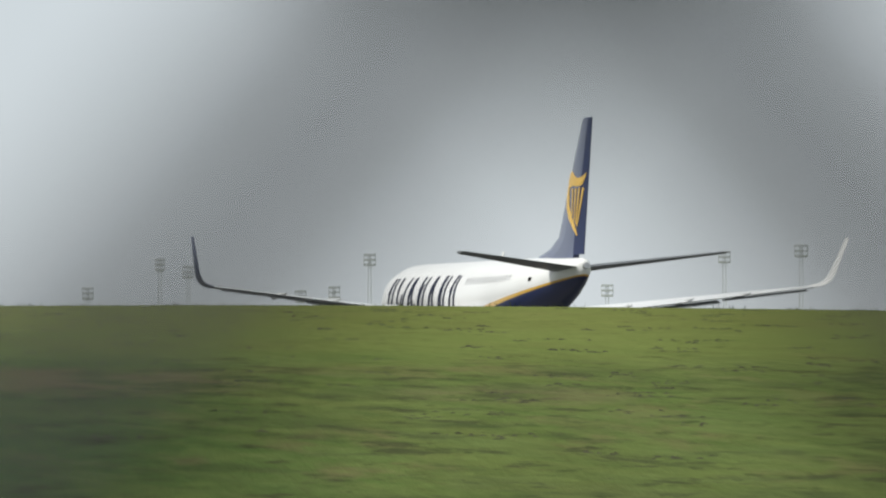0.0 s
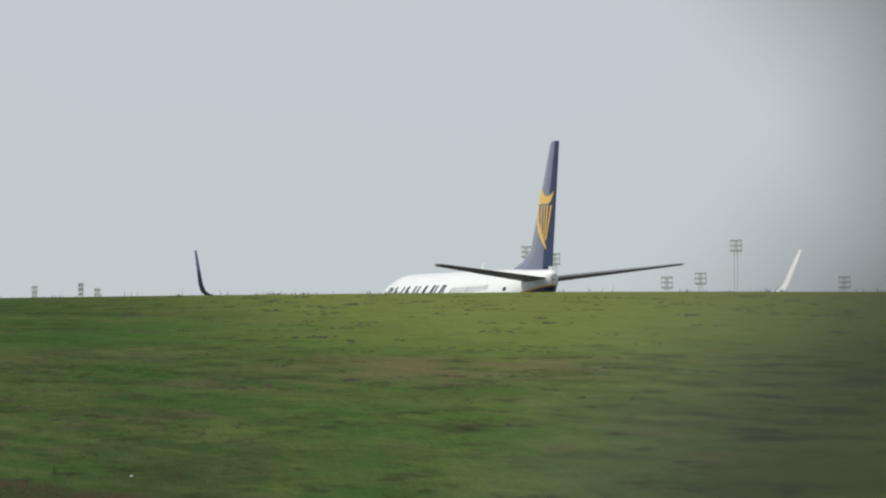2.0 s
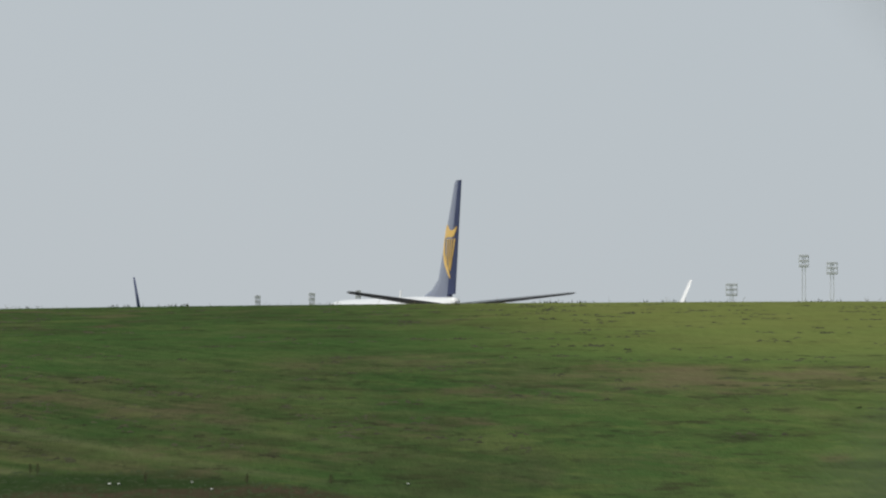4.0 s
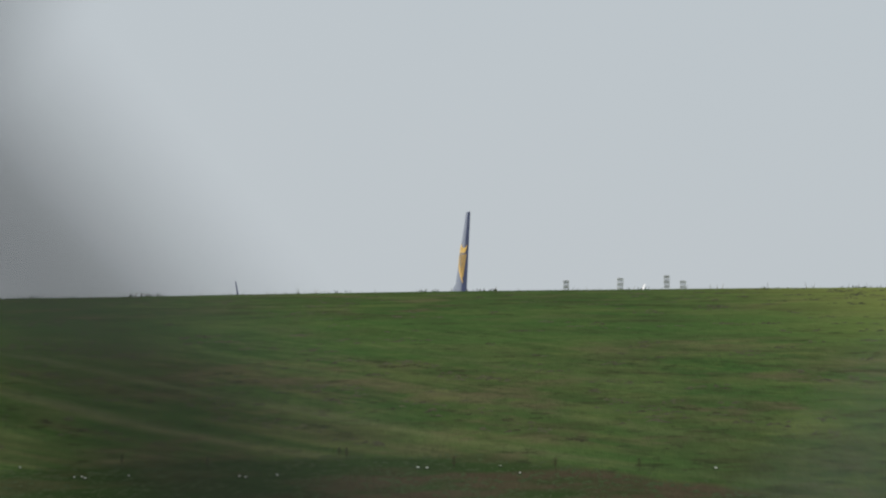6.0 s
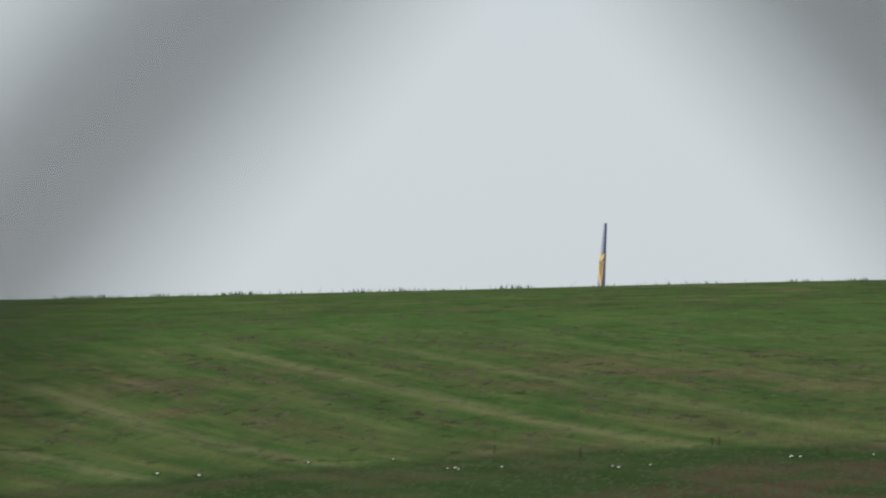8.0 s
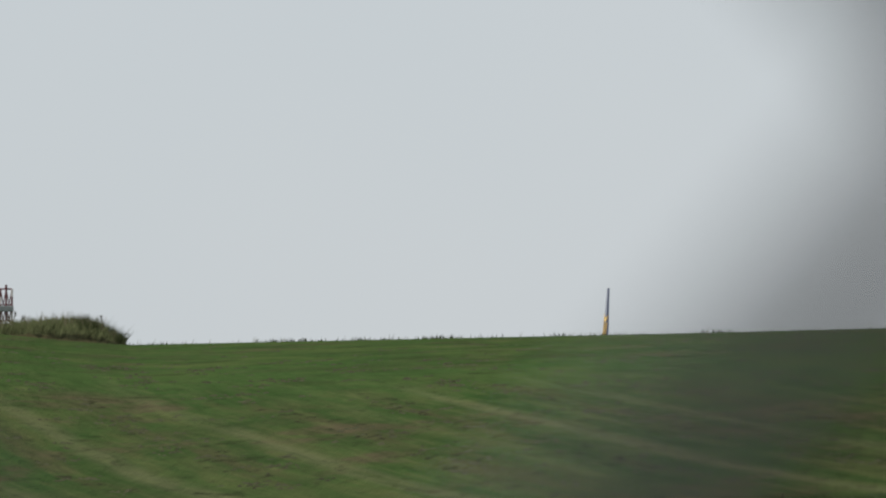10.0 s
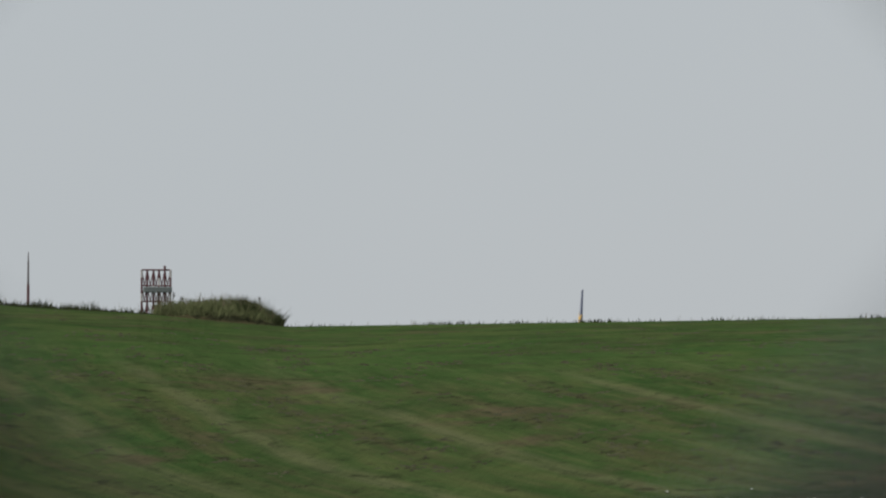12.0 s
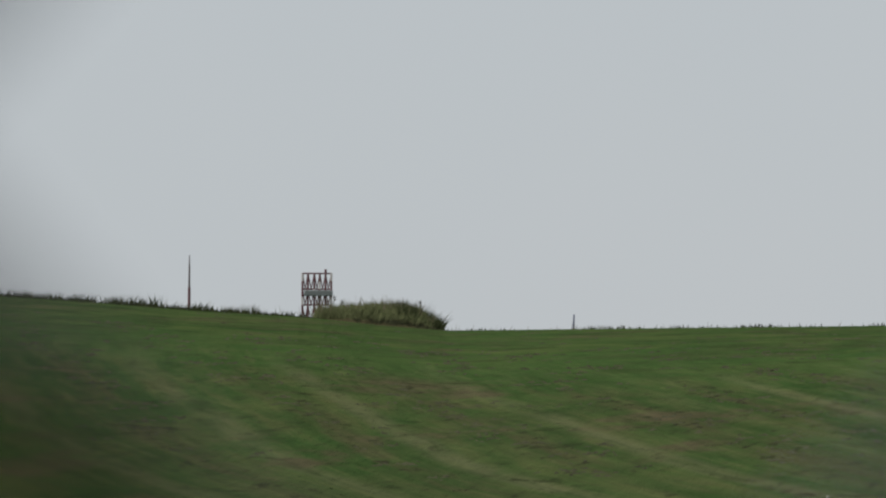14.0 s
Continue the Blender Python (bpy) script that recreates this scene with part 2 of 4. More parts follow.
    rank = g.mix(g.span(patchy, 0.44, 0.64), (0.027, 0.046, 0.0165, 1), (0.045, 0.050, 0.0240, 1))
    docks = g.math("MULTIPLY", g.math("MULTIPLY", g.span(x, -4.0, -0.5), g.math("MULTIPLY", g.span(y, 71.2, 69.2), g.span(y, 58.0, 63.0))), g.span(patchy, 0.36, 0.54))
    rank = g.mix(g.math("MULTIPLY", docks, 0.8), rank, (0.056, 0.043, 0.0290, 1))
    col = g.mix(verge, worn, rank)
    shade = g.math("MULTIPLY", g.span(fine, 0.25, 0.75, 0.88, 1.12, False), g.math("ADD", 1.0, g.math("MULTIPLY", g.math("ADD", 0.2, g.math("MULTIPLY", reach, 0.8)), g.span(streak, 0.3, 0.7, -0.14, 0.14))))
    # sunlight painted in: the turf colour is brightened to the right
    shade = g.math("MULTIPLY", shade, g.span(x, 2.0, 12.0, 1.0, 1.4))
    if blades:
        shade = g.math("MULTIPLY", shade, g.span(geo.outputs["Random Per Island"], 0, 1, 0.84, 1.1, False))
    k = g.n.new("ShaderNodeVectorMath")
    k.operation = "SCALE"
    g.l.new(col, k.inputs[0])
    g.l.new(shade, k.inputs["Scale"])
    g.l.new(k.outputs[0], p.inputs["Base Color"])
    if not blades:
        b = g.n.new("ShaderNodeBump")
        b.inputs["Strength"].default_value, b.inputs["Distance"].default_value = 0.6, 0.08
        g.l.new(fine, b.inputs["Height"])
        g.l.new(b.outputs[0], p.inputs["Normal"])
    return m


def fuselage_material():
    """White paint; under a rising line towards the tail a yellow band and dark blue."""
    m = bpy.data.materials.new("fuselage_paint")
    m.use_nodes = True
    g = Graph(m)
    p = g.n["Principled BSDF"]
    p.inputs["Roughness"].default_value, p.inputs["Coat Weight"].default_value = 0.3, 0.3
    co = g.n.new("ShaderNodeTexCoord").outputs["Object"]
    x, y, z = g.split(co)
    s = g.math("SUBTRACT", z, g.math("SUBTRACT", 2.45, g.math("MULTIPLY", y, 0.135)))
    dirt = g.noise(g.scaled(co, 1, 0.25, 1), 1.5, 5)
    white = g.mix(g.span(dirt, 0.4, 0.75), (0.84, 0.84, 0.83, 1), (0.77, 0.77, 0.76, 1))
    s_up = g.math("SUBTRACT", s, g.math("MULTIPLY", g.math("MINIMUM", y, 0.0), 0.016))
    col = g.mix(g.span(s_up, 0.31, 0.26), white, (0.72, 0.42, 0.04, 1))
    col = g.mix(g.span(s, 0.03, -0.03), col, (0.024, 0.036, 0.110, 1))
    g.l.new(col, p.inputs["Base Color"])
    return m


GRASS = grass_material("mown_grass", False)
BLADES = grass_material("grass_blades", True)
FUSELAGE = fuselage_material()
FIN_BLUE = material("fin_blue", (0.020, 0.034, 0.125), 0.3, coat=1.0, vary=0.1, scale=0.6)
RUDDER_BLUE = material("rudder_blue", (0.014, 0.024, 0.095), 0.4, vary=0.1, scale=0.6)
GOLD = material("gold_paint", (0.80, 0.50, 0.11), 0.4, vary=0.08)
WHITE = material("white_paint", (0.80, 0.80, 0.79), 0.35, vary=0.05, coat=0.2)
WING_GREY = material("wing_grey", (0.66, 0.67, 0.68), 0.4, vary=0.1, scale=0.8)
# grey paint with the shade under tailplane and flaps put into its colour
SHADED_GREY = material("shaded_underside_grey", (0.17, 0.18, 0.19), 0.45, vary=0.1, scale=0.8)
LETTER_BLUE = material("letter_blue", (0.02, 0.03, 0.09), 0.4)
LETTER_GREY = material("letter_grey", (0.68, 0.69, 0.71), 0.5)
METAL = material("bare_metal", (0.45, 0.45, 0.46), 0.35, 0.9)
RUBBER = material("rubber", (0.02, 0.02, 0.02), 0.8)
RED = material("red_paint", (0.125, 0.038, 0.044), 0.55, vary=0.25, scale=6)
POLE_WHITE = material("weathered_white", (0.50, 0.46, 0.45), 0.55, vary=0.2, scale=6)
CABINET = material("cabinet_grey", (0.20, 0.22, 0.22), 0.5, vary=0.12, scale=5)
DARK_POLE = material("tarred_pole", (0.11, 0.085, 0.085), 0.7, vary=0.3, scale=5)
# mast and lamp greys are lightened to carry the haze of distance
MAST_GREY = material("hazy_mast", (0.66, 0.68, 0.71), 0.6, 0.2, vary=0.15)
LAMP_GREY = material("hazy_lamp_housing", (0.57, 0.59, 0.62), 0.6, vary=0.15)
WIRE = material("fence_wire", (0.086, 0.085, 0.085), 0.06, 1.0, vary=0.15, scale=20, fine=300)
TARMAC = material("runway_tarmac", (0.055, 0.055, 0.056), 0.85, vary=0.25, scale=0.2, bump=0.3, fine=60)
SOIL = material("turf_bank", (0.056, 0.050, 0.026), 0.9, vary=0.4, scale=1.5, bump=0.5, fine=25, spec=0.03)
RANK = material("rank_grass", (0.108, 0.120, 0.056), 0.8, vary=0.6, scale=2.5, fine=30, spec=0.03)
SWARD = material("meadow_grass", (0.120, 0.138, 0.062), 0.8, vary=0.5, scale=2.5, fine=30, spec=0.03)
VERGE = material("verge_grass", (0.031, 0.046, 0.0160), 0.9, vary=0.25, scale=0.7, fine=5, spec=0.03)
STALK = material("dry_stalk", (0.075, 0.062, 0.040), 0.8, vary=0.4, scale=4, spec=0.03)
WEED = material("dark_weed", (0.034, 0.042, 0.018), 0.8, vary=0.5, scale=2.5, spec=0.03)
CLOD = material("dark_clod", (0.049, 0.051, 0.028), 0.9, vary=0.6, scale=1.2, spec=0.03)
WISP = material("dry_wisp", (0.15, 0.135, 0.085), 0.8, vary=0.3, scale=4, spec=0.03)
PETAL = material("petal_white", (0.80, 0.80, 0.76), 0.7, vary=0.1)
LEAF = material("stem_green", (0.03, 0.05, 0.015), 0.7, vary=0.3)
CHITIN = material("insect_body", (0.10, 0.095, 0.09), 0.5)


# ---- helpers ----
def part(name, bm, mat, parent=None, label="", smooth=False):
    me = bpy.data.meshes.new(name)
    bm.to_mesh(me)
    bm.free()
    me.materials.append(mat)
    if smooth:
        me.polygons.foreach_set("use_smooth", [True] * len(me.polygons))
    ob = new(name, me)
    ob.parent = parent
    if label:
        ob["label"] = label
    return ob


def mesh_of(name, verts, faces, mat, parent=None):
    me = bpy.data.meshes.new(name)
    me.from_pydata([tuple(v) for v in verts], [], faces)
    me.materials.append(mat)
    ob = new(name, me)
    ob.parent = parent
    return ob


def box(bm, lo, hi, bevel=0.0):
    m = Matrix.LocRotScale([(a + b) / 2 for a, b in zip(lo, hi)], None, [b - a for a, b in zip(lo, hi)])
    vs = bmesh.ops.create_cube(bm, size=1, matrix=m)["verts"]
    if bevel:
        es = list({e for v in vs for e in v.link_edges})
        bmesh.ops.bevel(bm, geom=es, offset=bevel, segments=2, affect="EDGES", profile=0.5)
    return bm


def rod(bm, a, b, r0, r1=None, sides=8):
    a, b = Vector(a), Vector(b)
    r1 = r0 if r1 is None else r1
    m = Matrix.Translation((a + b) / 2) @ (b - a).to_track_quat("Z", "Y").to_matrix().to_4x4()
    bmesh.ops.create_cone(bm, cap_ends=True, segments=sides, radius1=r0, radius2=r1, depth=(b - a).length, matrix=m)
    return bm


def loft(bm, rings, caps=True):
    """Skin over rings of equal count."""
    rows = [[bm.verts.new(p) for p in ring] for ring in rings]
    n = len(rows[0])
    for r0, r1 in zip(rows, rows[1:]):
        for i in range(n):
            bm.faces.new((r0[i], r0[(i + 1) % n], r1[(i + 1) % n], r1[i]))
    if caps:
        bm.faces.new(rows[0][::-1])
        bm.faces.new(rows[-1])
    bmesh.ops.recalc_face_normals(bm, faces=bm.faces)
    return bm


# ---- ground ----
RIDGE = [(-20.59, 0.01619), (-16.59, 0.01654), (-12.09, 0.01741), (-9.58, 0.01794), (-7.58, 0.01820), (-6.08, 0.01829), (-4.34, 0.01815), (-2.58, 0.01794), (-0.80, 0.01759), (0.28, 0.01733), (1.70, 0.01689), (3.54, 0.01619), (5.04, 0.01571), (6.54, 0.01523), (8.09, 0.01471), (8.67, 0.01540), (9.17, 0.01628), (9.41, 0.01663), (9.91, 0.01706), (10.41, 0.01750), (11.06, 0.01837), (11.56, 0.01890), (12.06, 0.01942), (12.93, 0.02012), (16.43, 0.02108), (20.43, 0.02143)]   # degrees to the left of ahead, slope of the sight line to the crest
RIDGE_AZ, RIDGE_SLOPE = np.array(RIDGE).T
CREST, BEND = 176.0, 0.000173
RUNWAY = np.array([(310, 5.30), (352, 5.35), (369, 5.06), (387, 4.72), (434, 4.31), (476, 4.99), (540, 5.45), (568, 5.95), (599, 6.01), (627, 5.83), (662, 5.49), (686, 5.70), (766, 5.32), (804, 4.85), (840, 4.20), (857, 3.86), (950, 3.30), (4000, 3.00)])


def ground_z(x, y):
    d = np.hypot(x, y)
    az = np.degrees(np.arctan2(-x, y))
    s = np.interp(az, RIDGE_AZ, RIDGE_SLOPE)
    z64 = EYE + 64 * s - BEND * 112 ** 2
    near = z64 * (d / 64) ** 5
    slope = EYE + s * d - BEND * (CREST - d) ** 2
    top = CREST + s / (2 * BEND)
    ztop = EYE + s * top - BEND * (CREST - top) ** 2
    f = np.clip((d - top) / (304 - top), 0, 1)
    f = f * f * (3 - 2 * f)
    far = ztop + (np.interp(y, RUNWAY[:, 0], RUNWAY[:, 1]) - ztop) * f
    return np.where(d < 64, near, np.where(d < top, slope, far))


def ground():
    az = np.radians(np.concatenate([np.arange(-180, -14, 6), np.arange(-14, 14.01, 0.125), np.arange(18, 180, 6)]))
    ds = np.concatenate([np.linspace(2, 62, 14), np.arange(64, 179, 1.0), np.arange(179, 256, 4), np.arange(256, 1000, 16), np.geomspace(1010, 4800, 10)])
    A, D = np.meshgrid(az, ds)
    X, Y = -D * np.sin(A), D * np.cos(A)
    Z = ground_z(X, Y)
    n, m = len(az), len(ds)
    verts = np.stack([X, Y, Z], -1).reshape(-1, 3).tolist() + [[0.0, 0.0, 0.0]]
    faces = [(i * n + j, i * n + (j + 1) % n, (i + 1) * n + (j + 1) % n, (i + 1) * n + j) for i in range(m - 1) for j in range(n)]
    faces += [(n * m, (j + 1) % n, j) for j in range(n)]
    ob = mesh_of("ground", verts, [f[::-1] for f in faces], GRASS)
    ob.data.polygons.foreach_set("use_smooth", [True] * len(ob.data.polygons))
    tagged(ob, "mown green grass slope with dry swathes rising to a crest", "grass field", kind="structure")


def runway():
    """The strip on which the aircraft rolls, beyond the crest."""
    path = np.array([(r[2], r[1]) for r in AIRCRAFT_ROWS])
    ys = np.concatenate([[320.0, 336.0], np.arange(352, 900, 8.0)])
    xs = np.interp(ys, path[:, 0], path[:, 1])
    xs[:2] = xs[2] + (xs[2] - xs[5]) / 24 * (352 - ys[:2])
    verts, faces = [], []
    for x, y in zip(xs, ys):
        z = float(ground_z(np.array(x), np.array(y))) + 0.05
        verts += [(x - 22, y, z), (x + 22, y, z), (x - 22, y, z - 0.4), (x + 22, y, z - 0.4)]
    for i in range(len(ys) - 1):
        a, b = 4 * i, 4 * i + 4
        faces += [(a, a + 1, b + 1, b), (a + 2, a, b, b + 2), (a + 1, a + 3, b + 3, b + 1)]
    tagged(mesh_of("runway", verts, faces, TARMAC), "grey tarmac runway strip beyond the grass crest", "runway", kind="structure")


def blade_cloud(name, points, heights, widths, mat, parent=None, lean=0.35, seed=1, sink=0.01, lying=0.0):
    """Thin upright blades, each one triangle or two."""
    rng = np.random.default_rng(seed)
    n = len(points)
    turn = rng.uniform(-0.9, 0.9, n)
    wx, wy = np.cos(turn) * widths / 2, np.sin(turn) * widths / 2
    tip = points + np.stack([rng.normal(0, lean, n) * heights, np.abs(rng.normal(0, lean, n)) * heights, heights], -1)
    tip[:, 1] += rng.uniform(0.5, 1.0, n) * lying
    v = np.empty((n, 3, 3))
    v[:, 0] = points + np.stack([-wx, -wy, -sink * np.ones(n)], -1)
    v[:, 1] = points + np.stack([wx, wy, -sink * np.ones(n)], -1)
    v[:, 2] = tip
    faces = np.arange(3 * n).reshape(-1, 3).tolist()
    return mesh_of(name, v.reshape(-1, 3).tolist(), faces, mat, parent)


def on_ground(d, az):
    x, y = -d * np.sin(az), d * np.cos(az)
    return np.stack([x, y, ground_z(x, y)], -1)


def verge_line(x):
    """How far the uncut verge reaches up the slope."""
    return np.interp(x, [-12, -8.1, -5.8, -3.5, 0.1, 3.0, 4.0], [63.5, 68.2, 70.6, 72.6, 72.6, 65.9, 62.0])


def turf():
    rng = np.random.default_rng(4)
    n = 100000
    d = np.sqrt(rng.uniform(70 ** 2, 179 ** 2, n))
    az = np.radians(rng.uniform(-12.6, 12.6, n))
    ob = blade_cloud("grass_turf", on_ground(d, az), rng.uniform(0.006, 0.014, n), rng.uniform(0.05, 0.14, n), BLADES, lean=0.8, sink=0.001, lying=0.45)
    tagged(ob, "short mown grass blades covering the slope", "grass", kind="stuff")
    # dark clods and rotting clippings left beside the swathes
    P, H, Wd = [], [], []
    for i in range(560):
        c = rng.choice([a for a, b in TROUGHS]) + rng.normal(0, 0.4)
        y = rng.uniform(75, 128)
        x = c - 0.261 * y
        if rng.uniform() < 0.25:
            x, y = rng.uniform(-34, 12), rng.uniform(80, 165)
        if abs(x) > 0.22 * y or y < verge_line(x) + 1 or x > 9:
            continue
        n = rng.integers(3, 8)
        px, py = x + rng.normal(0, rng.uniform(0.04, 0.14), n), y + rng.normal(0, 0.35, n)
        P.append(np.stack([px, py, ground_z(px, py)], -1))
        H.append(rng.uniform(0.014, 0.034, n))
        Wd.append(rng.uniform(0.06, 0.16, n))
    for i in range(150):         # flatter dark wisps on the higher turf
        x, y = rng.uniform(-16, 22), rng.uniform(82, 160)
        n = rng.integers(4, 10)
        px, py = x + rng.normal(0, rng.uniform(0.1, 0.38), n), y + rng.normal(0, 0.3, n)
        P.append(np.stack([px, py, ground_z(px, py)], -1))
        H.append(rng.uniform(0.010, 0.024, n))
        Wd.append(rng.uniform(0.08, 0.24, n))
    for i in range(150):         # more of them on the right, where the turf is painted brighter
        y = rng.uniform(74, 160)
        x = rng.uniform(0.02, 0.21) * y
        n = rng.integers(4, 12)
        px, py = x + rng.normal(0, rng.uniform(0.08, 0.3), n), y + rng.normal(0, 0.35, n)
        P.append(np.stack([px, py, ground_z(px, py)], -1))
        H.append(rng.uniform(0.010, 0.030, n))
        Wd.append(rng.uniform(0.06, 0.2, n))
    ob = blade_cloud("grass_clippings", np.concatenate(P), np.concatenate(H), np.concatenate(Wd), CLOD, lean=0.7, seed=6, sink=0.001, lying=0.12)
    tagged(ob, "dark clods and rotting clippings between the mown swathes", "clippings", kind="stuff")
    n = 11000
    d = rng.uniform(62, 74, n)
    az = np.radians(rng.uniform(-4.5, 8.5, n))
    pts = on_ground(d, az)
    keep = pts[:, 1] < verge_line(pts[:, 0]) + rng.normal(0, 0.5, n)
    pts = pts[keep]
    n = len(pts)
    ob = blade_cloud("verge_grass", pts, rng.uniform(0.010, 0.025, n), rng.uniform(0.06, 0.16, n), VERGE, lean=0.6, seed=5, sink=0.001, lying=0.5)
    tagged(ob, "dark rank grass and weeds in an uncut verge", "grass", kind="stuff")


# ---- the aircraft ----
AIRCRAFT_ROWS = [  # seconds, x, y, z, heading, roll
    (0.0, 53.26, 346.44, 5.18, 7.53, -0.31),
    (0.5, 48.79, 354.91, 5.06, 8.21, -0.30),
    (1.0, 44.46, 362.48, 4.90, 8.80, -0.30),
    (1.5, 39.85, 372.02, 4.79, 9.43, -0.26),
    (2.0, 35.35, 380.19, 4.56, 9.75, -0.21),
    (2.2, 33.37, 383.41, 4.61, 9.89, -0.20),
    (4.3, 12.30, 426.81, 4.17, 11.17, -0.05),
    (4.5, 10.24, 434.50, 4.31, 11.29, -0.04),
    (5.0, 5.96, 476.00, 4.99, 11.48, 0.00),
    (5.5, 1.51, 540.00, 5.27, 11.60, 0.00),
    (6.0, -3.51, 571.95, 5.80, 11.54, 0.00),
    (6.5, -9.05, 589.01, 5.83, 11.50, 0.00),
    (7.0, -14.39, 602.47, 5.85, 11.41, 0.00),
    (7.5, -20.06, 616.53, 5.66, 11.32, 0.00),
    (8.0, -25.70, 632.97, 5.68, 11.24, 0.00),
    (8.5, -31.69, 650.19, 5.54, 11.15, 0.00),
    (9.0, -37.26, 666.51, 5.63, 11.01, 0.00),
    (9.2, -39.58, 674.08, 5.53, 11.09, 0.00),
    (11.5, -69.08, 752.41, 5.16, 12.00, 0.00),
    (12.0, -75.95, 771.93, 4.93, 12.05, 0.00),
    (12.5, -83.27, 789.72, 4.69, 12.12, 0.00),
    (13.0, -90.25, 808.46, 4.39, 12.14, 0.00),
    (13.5, -97.57, 825.07, 4.06, 12.18, 0.00),
    (14.0, -104.64, 842.49, 3.73, 12.18, 0.00),
]
SECTIONS = [(24.0, 0.05, 0.05, 2.95), (23.7, 0.38, 0.42, 2.97), (23.0, 0.85, 0.9, 3.02), (21.8, 1.32, 1.38, 3.16), (20.2, 1.68, 1.76, 3.32), (18.2, 1.85, 1.96, 3.4),
            (16, 1.88, 2.0, 3.4), (8, 1.88, 2.0, 3.4), (0, 1.88, 2.0, 3.4), (-2.5, 1.86, 1.97, 3.43), (-5, 1.73, 1.8, 3.58), (-7.5, 1.5, 1.55, 3.82),
            (-10, 1.15, 1.2, 4.12), (-12, 0.8, 0.88, 4.42), (-13.4, 0.5, 0.6, 4.66), (-14.1, 0.26, 0.36, 4.82)]


def section_at(y):
    s = SECTIONS[::-1]
    ys = [a[0] for a in s]
    return [np.interp(y, ys, [a[i] for a in s]) for i in (1, 2, 3)]


def fuselage_point(y, ang, lift=0.0):
    """ang: degrees up from level on the port side."""
    w, h, c = section_at(y)
    a = radians(ang)
    return Vector((-(w + lift) * math.cos(a), y, c + (h + lift) * math.sin(a)))


def foil(bm, stations, thick):
    """A wing through stations (leading edge, trailing edge, up-vector)."""
    rings = []
    prof = [(0, 0), (0.06, 0.42), (0.25, 0.75), (0.5, 0.62), (0.8, 0.28), (1, 0.02)]
    for le, te, up in stations:
        le, te, up = Vector(le), Vector(te), Vector(up).normalized()
        c = (te - le).length
        upper = [le.lerp(te, u) + up * (v * thick * c * 0.6) for u, v in prof]
        lower = [le.lerp(te, u) - up * (v * thick * c * 0.4) for u, v in prof[1:]]
        rings.append(upper + lower[::-1])
    return loft(bm, rings)


def strip(bm, y0, y1, a0, a1, lean=0.0, lift=0.02, ny=4, na=5):
    """A painted bar that follows the port side of the fuselage."""
    rows = []
    for i in range(na + 1):
        t = i / na
        rows.append([bm.verts.new(fuselage_point(y0 + (y1 - y0) * j / ny - lean * t, a0 + (a1 - a0) * t, lift)) for j in range(ny + 1)])
    for r0, r1 in zip(rows, rows[1:]):
        for j in range(ny):
            bm.faces.new((r0[j], r0[j + 1], r1[j + 1], r1[j]))
    bmesh.ops.solidify(bm, geom=bm.faces[:], thickness=0.012)
    bmesh.ops.recalc_face_normals(bm, faces=bm.faces)


def plate(bm, outline, x0, x1):
    """An outline in the (y, z) plane, given thickness along x."""
    a = [bm.verts.new((x0, y, z)) for y, z in outline]
    b = [bm.verts.new((x1, y, z)) for y, z in outline]
    n = len(a)
    bm.faces.new(a)
    bm.faces.new(b[::-1])
    for i in range(n):
        bm.faces.new((a[i], b[i], b[(i + 1) % n], a[(i + 1) % n]))
    bmesh.ops.recalc_face_normals(bm, faces=bm.faces)


def fin_le(z):
    return float(np.interp(z, [5.0, 5.45, 5.8, 6.4, 12.5], [-4.2, -5.6, -7.6, -9.3, -13.7]))


def fin_te(z):
    return float(np.interp(z, [5.0, 12.55], [-13.75, -15.4]))


